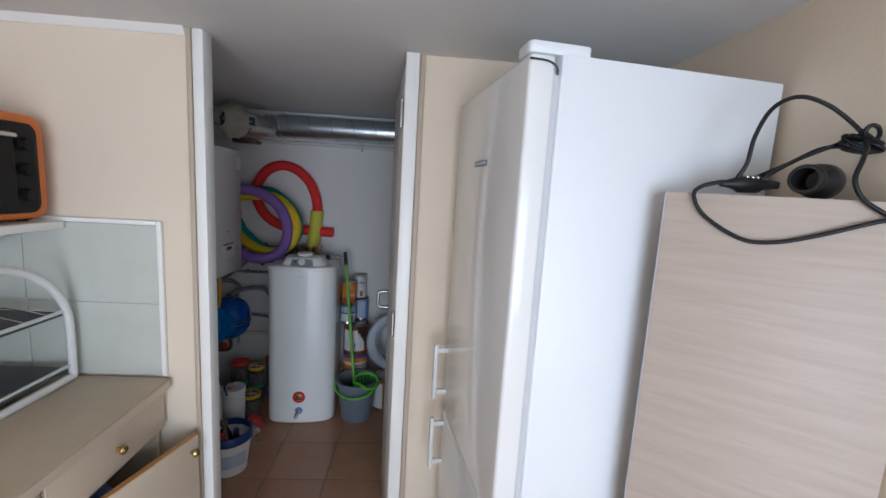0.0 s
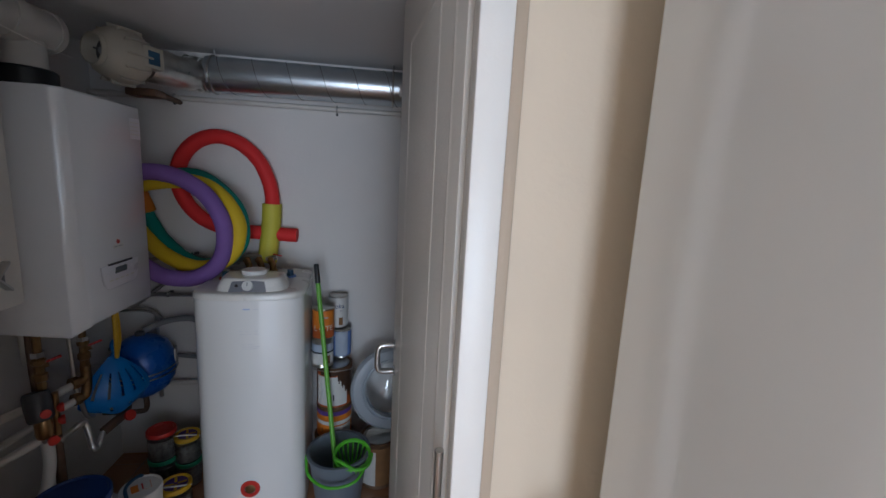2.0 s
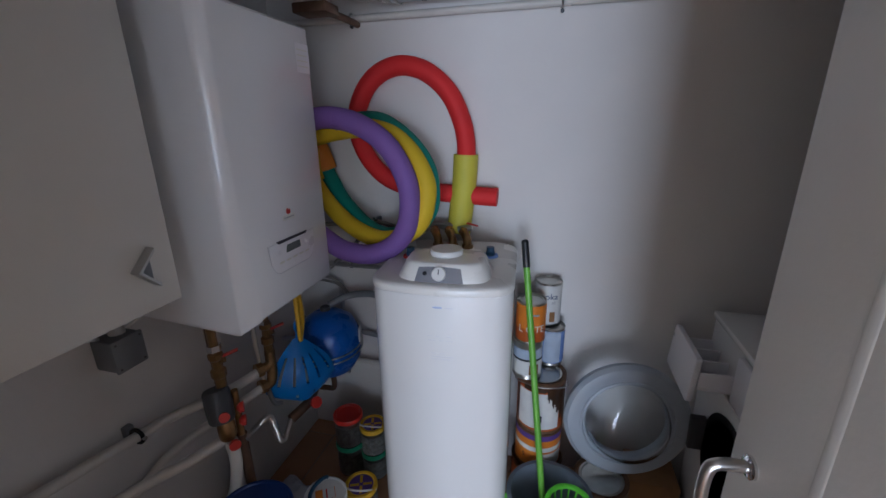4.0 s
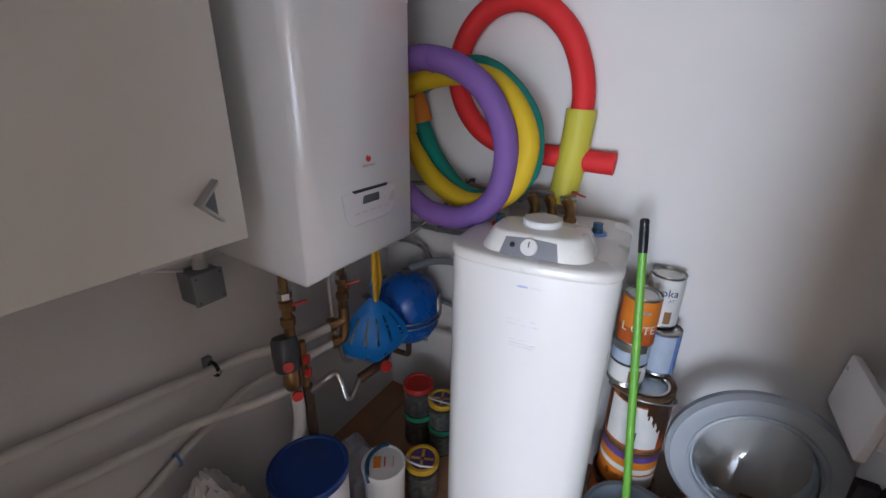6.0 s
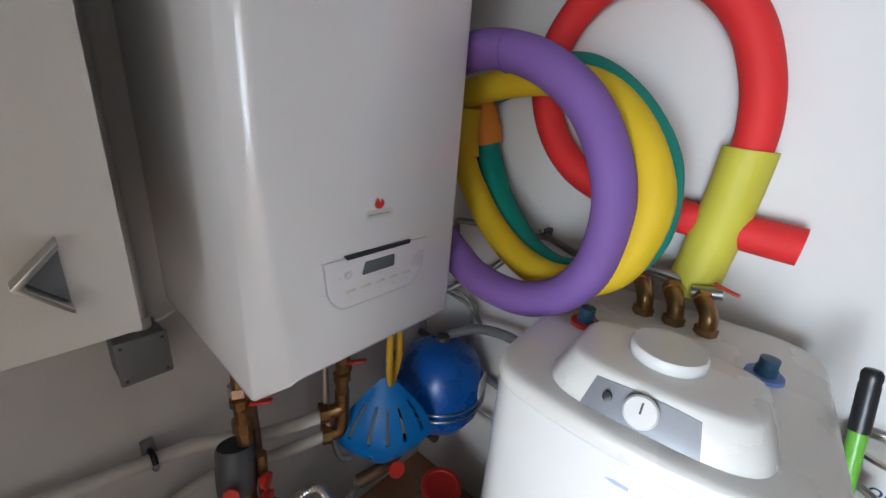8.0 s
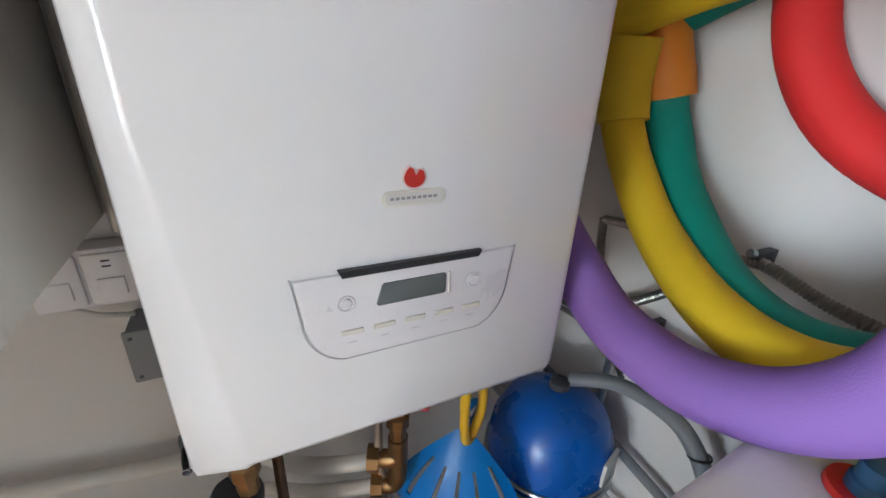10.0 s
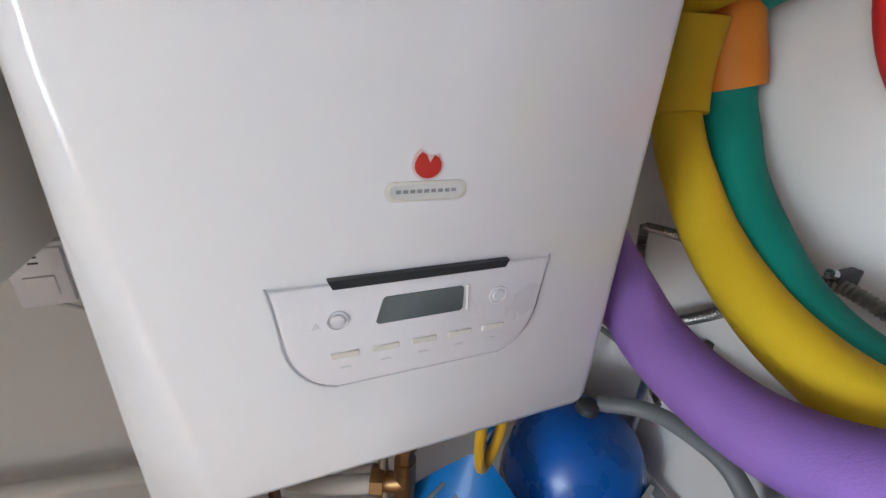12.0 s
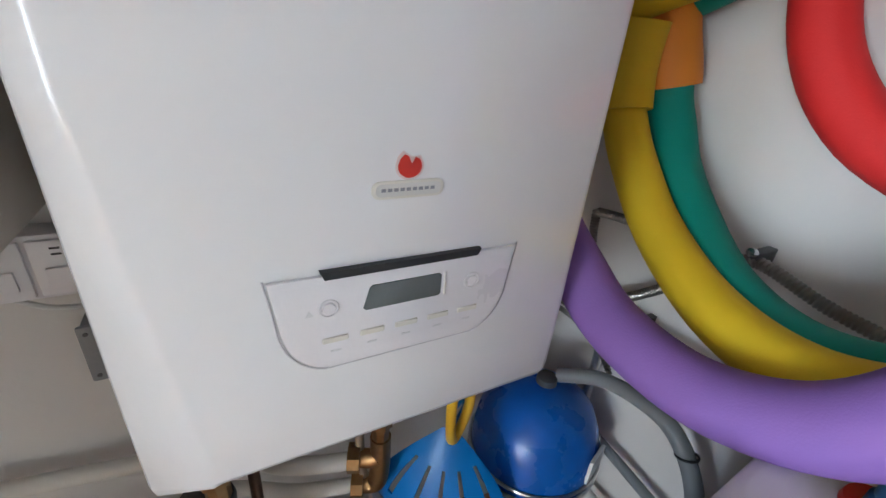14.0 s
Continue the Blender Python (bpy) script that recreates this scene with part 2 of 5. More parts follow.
def lathe(profile, at=(0, 0, 0), axis="Z", n=28, bm=None):
    """A profile of (radius, height) turned round an axis through a place. A profile that ends where it began is a ring."""
    b = bmesh.new()
    rings = []
    for r, h in profile:
        if r < 1e-5:
            rings.append([b.verts.new((0, 0, h))])
        else:
            rings.append([b.verts.new((r * math.cos(2 * math.pi * i / n), r * math.sin(2 * math.pi * i / n), h)) for i in range(n)])
    for a, c in zip(rings, rings[1:]):
        for i in range(n):
            j = (i + 1) % n
            if len(a) == 1 and len(c) > 1:
                b.faces.new((a[0], c[i], c[j]))
            elif len(c) == 1 and len(a) > 1:
                b.faces.new((a[i], a[j], c[0]))
            elif len(a) > 1:
                b.faces.new((a[i], a[j], c[j], c[i]))
    for ring in (rings[0], rings[-1]):
        if len(ring) > 2 and tuple(profile[0]) != tuple(profile[-1]):
            b.faces.new(ring)
    if axis == "X":
        turned(b, Matrix.Rotation(radians(90), 4, "Y"))
    elif axis == "Y":
        turned(b, Matrix.Rotation(radians(-90), 4, "X"))
    elif isinstance(axis, Vector):
        turned(b, axis.to_track_quat("Z", "Y").to_matrix().to_4x4())
    bmesh.ops.translate(b, verts=b.verts, vec=Vector(at))
    return join(bm, b)


def smooth_path(pts, per=8, closed=False):
    """A soft curve through the points."""
    p = [Vector(q) for q in pts]
    k, out = len(p), []
    for i in range(k if closed else k - 1):
        a, b, c, d = (p[(i + o) % k] if closed else p[min(max(i + o, 0), k - 1)] for o in (-1, 0, 1, 2))
        for s in range(per):
            t = s / per
            out.append(0.5 * (2 * b + (c - a) * t + (2 * a - 5 * b + 4 * c - d) * t * t + (3 * b - a - 3 * c + d) * t ** 3))
    if not closed:
        out.append(p[-1])
    return out


def tube(pts, r, n=12, closed=False, soft=8, bm=None, hollow=0.0):
    """A round tube along a path."""
    path = smooth_path(pts, soft, closed) if soft else [Vector(q) for q in pts]
    b, rings, k = bmesh.new(), [], len(path)
    side = None
    for i, p in enumerate(path):
        d = (path[(i + 1) % k] - path[i - 1]) if closed else (path[min(i + 1, k - 1)] - path[max(i - 1, 0)])
        d.normalize()
        if side is None:
            side = d.orthogonal().normalized()
        side = (side - d * side.dot(d)).normalized()
        up = d.cross(side)
        rings.append([b.verts.new(p + r * (math.cos(2 * math.pi * j / n) * side + math.sin(2 * math.pi * j / n) * up)) for j in range(n)])
    pairs = list(zip(rings, rings[1:]))
    for a, c in pairs:
        for j in range(n):
            b.faces.new((a[j], a[(j + 1) % n], c[(j + 1) % n], c[j]))
    if closed:
        a, c = rings[-1], rings[0]
        off = min(range(n), key=lambda s: (a[0].co - c[s].co).length)
        for j in range(n):
            b.faces.new((a[j], a[(j + 1) % n], c[(j + 1 + off) % n], c[(j + off) % n]))
    else:
        b.faces.new(rings[0])
        b.faces.new(rings[-1])
    return join(bm, b)


def ribbed(pts, r, pitch=0.006, n=10):
    """A corrugated metal hose: a tube whose radius ripples along its path."""
    path = smooth_path(pts, 10)
    total = sum((q - p).length for p, q in zip(path, path[1:]))
    steps, b, rings = max(8, int(total / pitch) * 2), bmesh.new(), []
    legs, side = [(p, q, (q - p).length) for p, q in zip(path, path[1:])], None
    for i in range(steps + 1):
        at, k = total * i / steps, 0
        while k < len(legs) - 1 and at > legs[k][2]:
            at -= legs[k][2]
            k += 1
        p, q, length = legs[k]
        d = (q - p).normalized()
        c = p + d * at
        side = d.orthogonal().normalized() if side is None else (side - d * side.dot(d)).normalized()
        up, w = d.cross(side), r * (1.0 if i % 2 else 0.80)
        rings.append([b.verts.new(c + w * (math.cos(2 * math.pi * j / n) * side + math.sin(2 * math.pi * j / n) * up)) for j in range(n)])
    for a, c in zip(rings, rings[1:]):
        for j in range(n):
            b.faces.new((a[j], a[(j + 1) % n], c[(j + 1) % n], c[j]))
    b.faces.new(rings[0])
    b.faces.new(rings[-1])
    return b


def prism(outline, axis, a0, a1, bevel=0.0, bm=None):
    """A flat outline pushed along an axis. Outline pairs are the other two axes in order."""
    b = bmesh.new()
    put = {"X": lambda u, v, w: (w, u, v), "Y": lambda u, v, w: (u, w, v), "Z": lambda u, v, w: (u, v, w)}[axis]
    lo = [b.verts.new(put(u, v, a0)) for u, v in outline]
    hi = [b.verts.new(put(u, v, a1)) for u, v in outline]
    b.faces.new(lo)
    b.faces.new(hi)
    k = len(lo)
    for i in range(k):
        b.faces.new((lo[i], lo[(i + 1) % k], hi[(i + 1) % k], hi[i]))
    bmesh.ops.recalc_face_normals(b, faces=b.faces)
    if bevel:
        es = [e for e in b.edges if (e.verts[0] in lo) == (e.verts[1] in lo)]
        bmesh.ops.bevel(b, geom=es, offset=bevel, segments=2, profile=0.5, affect="EDGES")
    return join(bm, b)


def rounded(x0, x1, y0, y1, r, n=5):
    """A rectangle's outline with round corners. r may be four radii: (x0y0, x1y0, x1y1, x0y1)."""
    rs = r if isinstance(r, tuple) else (r,) * 4
    out = []
    for (cx, cy, sx, sy, a0), q in zip(((x0, y0, 1, 1, 180), (x1, y0, -1, 1, 270), (x1, y1, -1, -1, 0), (x0, y1, 1, -1, 90)), rs):
        for i in range(n + 1):
            a = radians(a0 + 90 * i / n)
            out.append((cx + sx * q + q * math.cos(a), cy + sy * q + q * math.sin(a)))
    return out

# ---- setting ----
XL, XR, YS, YP, YP2, YN, H = -1.49, 0.80, -3.0, 1.32, 1.42, 3.0, 1.985
JL, JR = -0.655, -0.045     # the doorway's jambs


def structure(name, bm, material, label, category):
    return solid(name, bm, material, label, category, "structure")


structure("ground", box(-60, 60, -60, 60, -0.35, -0.30), "ground", "flat garden ground outside the window", "ground")
floor = structure("floor", box(XL - 0.1, XR + 0.1, YS - 0.1, YN + 0.1, -0.10, -0.004), "grout", "brown terracotta tiled floor with dark joints", "floor")
structure("ceiling", prism([(YS - 0.1, H), (YP2, H), (YN + 0.1, H + 0.045), (YN + 0.1, H + 0.15), (YS - 0.1, H + 0.15)], "X", XL - 0.1, XR + 0.1), "ceiling", "low flat white painted ceiling", "ceiling")
structure("wall_west", box(XL - 0.1, XL, YP2 - 0.05, YN + 0.1, -0.1, H + 0.06), "closet", "white painted utility room wall", "wall")
structure("wall_west_kitchen", box(XL - 0.1, XL, YS - 0.1, YP2 - 0.05, -0.1, H), "beige", "beige painted kitchen wall", "wall")
structure("wall_east", box(XR, XR + 0.1, YP2 - 0.05, YN + 0.1, -0.1, H + 0.06), "closet", "white painted utility room wall", "wall")
structure("wall_north", box(XL, XR, YN, YN + 0.1, -0.1, H + 0.06), "closet", "white painted back wall with faint stains", "wall")
structure("partition_left", box(XL, JL - 0.033, YP, YP + 0.05, 0, H), "beige", "beige painted partition wall", "wall")
structure("partition_right", box(JR + 0.03, XR, YP + 0.07, YP2, 0, H), "beige", "beige painted partition wall", "wall")
GX0, GX1, GZ1 = -0.70, 0.76, 1.90
bm = box(XL, GX0, YS - 0.1, YS, -0.1, H)
bm = box(GX1, XR, YS - 0.1, YS, -0.1, H, bm=bm)
bm = box(GX0, GX1, YS - 0.1, YS, GZ1, H, bm=bm)
structure("wall_south", bm, "beige", "beige painted kitchen wall with a glazed door", "wall")
gd = tagged(thing("door_2", (0.25, YS, 0), "white framed glazed garden door letting in daylight", "door"), kind="structure")
bm = box(GX0, GX0 + 0.06, YS - 0.09, YS - 0.03, 0, GZ1, 0.004)
bm = box(GX1 - 0.06, GX1, YS - 0.09, YS - 0.03, 0, GZ1, 0.004, bm=bm)
bm = box(GX0 + 0.06, GX1 - 0.06, YS - 0.09, YS - 0.03, 0, 0.12, 0.004, bm=bm)
bm = box(GX0 + 0.06, GX1 - 0.06, YS - 0.09, YS - 0.03, GZ1 - 0.06, GZ1, 0.004, bm=bm)
part("door_frame", bm, "trim", gd)
pane = part("pane", box(GX0 + 0.06, GX1 - 0.06, YS - 0.064, YS - 0.058, 0.12, GZ1 - 0.06), "glass", gd)
pane.visible_shadow = False
WY0, WY1, WZ0, WZ1 = -1.50, -0.40, 0.75, 1.80
bm = box(XR, XR + 0.1, YS - 0.1, WY0, -0.1, H)
bm = box(XR, XR + 0.1, WY1, YP2 - 0.05, -0.1, H, bm=bm)
bm = box(XR, XR + 0.1, WY0, WY1, -0.1, WZ0, bm=bm)
bm = box(XR, XR + 0.1, WY0, WY1, WZ1, H, bm=bm)
structure("wall_east_kitchen", bm, "beige", "beige painted kitchen wall with a window opening", "wall")
win = tagged(thing("window_1", (XR, -0.95, WZ0), "white framed kitchen window letting in daylight", "window"), kind="structure")
wx0, wx1 = XR + 0.03, XR + 0.09
bm = box(wx0, wx1, WY0, WY0 + 0.05, WZ0, WZ1, 0.004)
bm = box(wx0, wx1, WY1 - 0.05, WY1, WZ0, WZ1, 0.004, bm=bm)
bm = box(wx0, wx1, WY0 + 0.05, WY1 - 0.05, WZ0, WZ0 + 0.05, 0.004, bm=bm)
bm = box(wx0, wx1, WY0 + 0.05, WY1 - 0.05, WZ1 - 0.05, WZ1, 0.004, bm=bm)
bm = box(wx0, wx1, -0.98, -0.92, WZ0 + 0.05, WZ1 - 0.05, 0.004, bm=bm)
part("window_frame", bm, "trim", win)
for y0, y1 in ((WY0 + 0.05, -0.98), (-0.92, WY1 - 0.05)):
    pane = part("pane", box(XR + 0.058, XR + 0.064, y0, y1, WZ0 + 0.05, WZ1 - 0.05), "glass", win)
    pane.visible_shadow = False

# doorway: jamb linings and flat casings, running up to the ceiling
structure("door_jamb_left", box(JL - 0.032, JL, YP - 0.006, YP + 0.052, 0, H, 0.003), "trim", "white painted door jamb", "door frame")
structure("door_jamb_right", box(JR, JR + 0.028, YP + 0.066, YP2 + 0.004, 0, H, 0.003), "trim", "white painted door jamb", "door frame")
# tan strip draws the shadow gap between jamb and wall
structure("trim_left", box(JL - 0.048, JL - 0.033, YP - 0.012, YP - 0.001, 0, H, 0.003), "tan", "narrow tan strip painting the shadow gap beside the doorway", "trim")
structure("trim_right", box(JR - 0.004, JR + 0.041, YP + 0.048, YP + 0.065, 0, H, 0.004), "trim", "flat white casing beside the doorway", "trim")
# the same painted gap shade, right of the casing
structure("trim_strip", box(JR + 0.042, JR + 0.060, YP + 0.058, YP + 0.0695, 0, H, 0.003), "tan", "narrow tan strip painting the shadow gap beside the doorway", "trim")
structure("coving", prism([(YP - 0.022, H), (YP, H), (YP, H - 0.022), (YP - 0.006, H - 0.022)], "X", XL, JL - 0.049), "trim", "thin white strip under the ceiling", "trim")

# ---- door leaf, standing open into the utility room ----
HINGE, LEAF, SWING = (-0.035, 1.43), 0.615, 96.0
door = tagged(thing("door_1", (HINGE[0], HINGE[1], 0.008), "cream panelled inner door standing open into the utility room", "door", rz=SWING, local=True), kind="structure")
# own frame: x along the leaf, y towards the room's west side, z up
part("leaf", box(0, LEAF, -0.018, 0.018, 0, 1.955, 0.003), "door", door)


def bead_frame(x0, x1, z0, z1, w, y, d):
    """A mitred raised bead round a panel."""
    prof = [(0, 0), (0.15, 0.75), (0.5, 1.0), (0.85, 0.6), (1, 0)]
    b = bmesh.new()
    loops = []
    for u, h in prof:
        i = u * w
        loops.append([b.verts.new((px, y + d * h, pz)) for px, pz in ((x0 + i, z0 + i), (x1 - i, z0 + i), (x1 - i, z1 - i), (x0 + i, z1 - i))])
    for a, c in zip(loops, loops[1:]):
        for k in range(4):
            b.faces.new((a[k], a[(k + 1) % 4], c[(k + 1) % 4], c[k]))
    return b


part("panel_bead", bead_frame(0.155, 0.480, 0.14, 1.83, 0.016, 0.0178, 0.0022), "door", door)
part("edge_bead", prism([(0.050, 0.0178), (0.064, 0.0178), (0.060, 0.0196), (0.054, 0.0196)], "Z", 0.0, 1.95), "door", door)
handle = part("door_handle", tube([(LEAF - 0.045, 0.018, 0.94), (LEAF - 0.045, 0.056, 0.94), (LEAF - 0.045, 0.069, 0.955), (LEAF - 0.045, 0.069, 1.005), (LEAF - 0.045, 0.056, 1.02), (LEAF - 0.045, 0.018, 1.02)], 0.0085, 12, soft=4), "brushed", door, "worn nickel bow handle")
for z in (0.94, 1.02):
    part("rosette", lathe([(0.0, 0), (0.016, 0), (0.016, 0.004), (0.012, 0.007), (0, 0.007)], (LEAF - 0.045, 0.0178, z), "Y", 20), "chrome", handle)
for z in (0.2, 1.0, 1.75):
    part("hinge", lathe([(0, 0), (0.007, 0), (0.007, 0.09), (0, 0.09)], (-0.002, 0.024, z), "Z", 12), "brushed", door, "small nickel butt hinge")

# ---- kitchen: wall tiles ----
panel = tagged(thing("tile_panel", (-1.1, YP, 0.886), "pale grey-green tiled splashback with white edge trim", "tiles"), kind="structure")
part("grout_bed", box(XL + 0.002, -0.806, YP - 0.005, YP - 0.0005, 0.886, 1.388), "label", panel)
for z0, z1 in ((0.890, 1.131), (1.135, 1.386)):
    for x0, x1 in ((-1.438, -1.214), (-1.210, -0.808)):
        part("tile", box(x0, x1, YP - 0.011, YP - 0.0045, z0, z1, 0.0015, 1), "wall_tile", panel)
part("edge_trim", box(-0.807, -0.792, YP - 0.016, YP - 0.001, 0.886, 1.402, 0.003), "trim", panel, "white plastic edge strip")
part("edge_trim", box(XL + 0.002, -0.808, YP - 0.016, YP - 0.001, 1.388, 1.402, 0.003), "trim", panel, "white plastic edge strip")

# ---- kitchen: base units, worktop ----
worktop = thing("worktop", (-1.13, 0.35, 0.848), "brown laminate worktop along the kitchen wall", "worktop")
part("slab", prism(rounded(XL + 0.002, -0.778, -0.6, YP - 0.014, (0.001, 0.012, 0.012, 0.001)), "Z", 0.848, 0.884, 0.006), "counter", worktop)
part("edge_band", box(-0.7785, -0.7755, -0.588, YP - 0.026, 0.852, 0.879, 0.001, 1), "front", worktop, "beige laminate edge band")


def base_unit(y0, y1, ajar):
    u = thing("base_unit", (-1.1, (y0 + y1) / 2, 0), "beige kitchen base unit with a drawer and " + ("a door standing ajar" if ajar else "a closed door"), "cabinet", "kitchen base units")
    b = box(XL + 0.004, -0.82, y0, y0 + 0.018, 0.08, 0.846)
    b = box(XL + 0.004, -0.82, y1 - 0.018, y1, 0.08, 0.846, bm=b)
    b = box(XL + 0.004, -0.82, y0 + 0.018, y1 - 0.018, 0.08, 0.098, bm=b)
    b = box(XL + 0.004, XL + 0.012, y0 + 0.018, y1 - 0.018, 0.098, 0.846, bm=b)
    b = box(-0.84, -0.82, y0 + 0.018, y1 - 0.018, 0.69, 0.71, bm=b)
    part("body", b, "front", u)
    # plinth coloured near-black for the shade under the unit
    part("plinth", box(-0.88, -0.86, y0, y1, 0.0, 0.08), "recess_shade", u)
    d = part("drawer_front", box(-0.818, -0.798, y0 + 0.003, y1 - 0.003, 0.715, 0.842, 0.003), "front", u)
    knob(d, (-0.798, (y0 + y1) / 2, 0.778), Vector((1, 0, 0)))
    o = Vector((-0.808, y0 + 0.006, 0))
    m = Matrix.Translation(o) @ Matrix.Rotation(radians(-16 if ajar else 0), 4, "Z")
    w = y1 - y0 - 0.012
    dr = part("door", turned(box(-0.010, 0.009, 0, w, 0.10, 0.700, 0.002), m), "front", u)
    part("door_edge", turned(box(-0.008, 0.007, 0.004, w - 0.004, 0.7002, 0.7035), m), "edge_wood", dr, "raw orange pine edge")
    knob(dr, m @ Vector((0.009, w - 0.03, 0.655)), m.to_3x3() @ Vector((1, 0, 0)))
    return u


def knob(parent, at, axis):
    part("knob", lathe([(0, 0), (0.006, 0), (0.005, 0.010), (0.012, 0.014), (0.014, 0.020), (0.009, 0.026), (0, 0.027)], at, axis, 18), "gold", parent, "small polished brass knob")


base_unit(0.855, 1.300, True)
base_unit(0.405, 0.851, False)
base_unit(-0.045, 0.401, False)
base_unit(-0.495, -0.049, False)
solid("blue_bottle", lathe([(0, 0), (0.032, 0), (0.035, 0.01), (0.035, 0.17), (0.012, 0.21), (0.012, 0.24), (0, 0.24)], (-0.92, 1.16, 0.4), "Z", 18), "ink_blue", "blue plastic bottle inside the open cupboard", "bottle")
solid("cupboard_shelf", box(XL + 0.014, -0.845, 0.875, 1.281, 0.384, 0.399), "front", "shelf board inside the open base unit", "shelf")

# arched dish rack on the worktop
rack = thing("dish_rack", (-1.22, 0.98, 0.884), "two-tier white arched dish rack on the worktop", "dish rack")


def arch(x):
    pts = [(x, 1.275, 0.897), (x, 1.275, 1.06)]
    pts += [(x, 1.00 + 0.275 * math.cos(radians(a)), 1.06 + 0.23 * math.sin(radians(a))) for a in range(15, 180, 15)]
    return pts + [(x, 0.725, 1.06), (x, 0.725, 0.897)]


for x in (-1.06, -1.36):
    part("arch", tube(arch(x), 0.012, 12, soft=4), "white_plastic", rack)
    part("foot_rail", tube([(x, 0.725, 0.896), (x, 1.275, 0.896)], 0.012, 12, soft=0), "white_plastic", rack)
for z in (0.93, 1.11):
    t = part("tray", box(-1.355, -1.065, 0.735, 1.265, z - 0.012, z, 0.004), "darkgrey", rack, "dark drip tray")
    part("tray_rim", tube([(-1.062, 0.735, z + 0.004), (-1.062, 1.265, z + 0.004)], 0.006, 10, soft=0), "chrome", t)
for i in range(7):
    y = 0.79 + i * 0.07
    part("wire", tube([(-1.07, y, 1.115), (-1.20, y, 1.135), (-1.35, y, 1.115)], 0.003, 6, soft=4), "chrome", rack)

# wall shelf with a small orange oven
shelf = thing("wall_shelf", (-1.25, 1.0, 1.36), "white wall shelf above the worktop", "shelf")
part("board", box(XL + 0.001, -1.075, 0.55, YP - 0.017, 1.366, 1.390, 0.003), "trim", shelf)
for y in (0.62, 1.22):
    part("bracket", prism([(XL + 0.001, 1.365), (-1.15, 1.365), (XL + 0.001, 1.20)], "Y", y, y + 0.015), "trim", shelf)
oven = thing("mini_oven", (-1.26, 1.05, 1.391), "orange and black mini oven on the wall shelf", "oven")
part("body", prism(rounded(0.83, 1.290, 1.398, 1.695, 0.045), "X", -1.42, -1.100, 0.018), "oven_orange", oven, "glossy burnt orange casing")
part("front_frame", prism(rounded(0.845, 1.252, 1.418, 1.668, 0.03), "X", -1.102, -1.092, 0.003), "oven_black", oven)
part("glass_door", prism(rounded(0.865, 1.175, 1.435, 1.655, 0.012), "X", -1.0925, -1.086, 0.002), "oven_black", oven, "dark glass door")
part("door_bar", tube([(-1.085, 0.89, 1.630), (-1.065, 0.90, 1.630), (-1.065, 1.14, 1.630), (-1.085, 1.15, 1.630)], 0.006, 10, soft=3), "brushed", oven)
for z in (1.47, 1.54, 1.61):
    part("dial", lathe([(0, 0), (0.019, 0), (0.017, 0.016), (0, 0.017)], (-1.0925, 1.210, z), "X", 18), "oven_black", oven)
for y in (0.88, 1.24):
    for x in (-1.38, -1.14):
        part("foot", lathe([(0, 0), (0.012, 0), (0.012, 0.008), (0, 0.008)], (x, y, 1.3905), "Z", 12), "rubber", oven)

# ---- kitchen: fridge freezer ----
fr = thing("fridge_freezer", (0.4654, 1.0725, 0), "tall white fridge freezer with two doors and bar handles", "fridge", rz=8.0, local=True)
# own frame: x depth (front at -0.30), y width
FW, FD = 0.2675, 0.285
part("body", box(-0.235, FD, -FW, FW, 0.03, 1.822, 0.005), "fridge", fr)
part("gasket", box(-0.247, -0.234, -FW + 0.008, FW - 0.008, 0.045, 1.79), "gasket", fr, "grey rubber door seal")
for z0, z1, n in ((0.05, 0.800, "freezer_door"), (0.812, 1.817, "fridge_door")):
    d = part(n, box(-0.300, -0.246, -FW, FW, z0, z1, 0.009, 3), "fridge_door", fr)
    h0, h1 = (0.605, 0.79) if n == "freezer_door" else (0.86, 1.05)
    hd = part("handle", box(-0.348, -0.334, FW - 0.045, FW - 0.024, h0, h1, 0.005), "white_plastic", d, "white bar handle")
    for z in (h0 + 0.015, h1 - 0.03):
        part("bracket", box(-0.338, -0.2995, FW - 0.041, FW - 0.028, z, z + 0.016, 0.002), "white_plastic", hd)
hc = part("hinge_cover", prism(rounded(-0.300, -0.17, -FW + 0.004, -FW + 0.07, 0.012), "Z", 1.8185, 1.842, 0.005), "fridge", fr)
part("hinge_plate", tube([(-0.300, -FW - 0.0015, 1.805), (-0.265, -FW - 0.0015, 1.804), (-0.246, -FW - 0.0015, 1.795), (-0.243, -FW - 0.0015, 1.781)], 0.0022, 8, soft=4), "black", fr, "dark hinge wire")
bd = part("badge", box(-0.3045, -0.2995, -0.047, 0.052, 1.6185, 1.6320, 0.001), "grey", fr, "narrow metallic name badge")
for i in range(10):
    part("badge_bar", box(-0.3055, -0.304, -0.042 + i * 0.009, -0.0365 + i * 0.009, 1.6215, 1.6290), "port", bd)
for x in (-0.2, 0.24):
    for y in (-0.21, 0.21):
        part("foot", lathe([(0, 0), (0.018, 0), (0.018, 0.03), (0, 0.03)], (x, y, 0.0), "Z", 14), "darkgrey", fr)

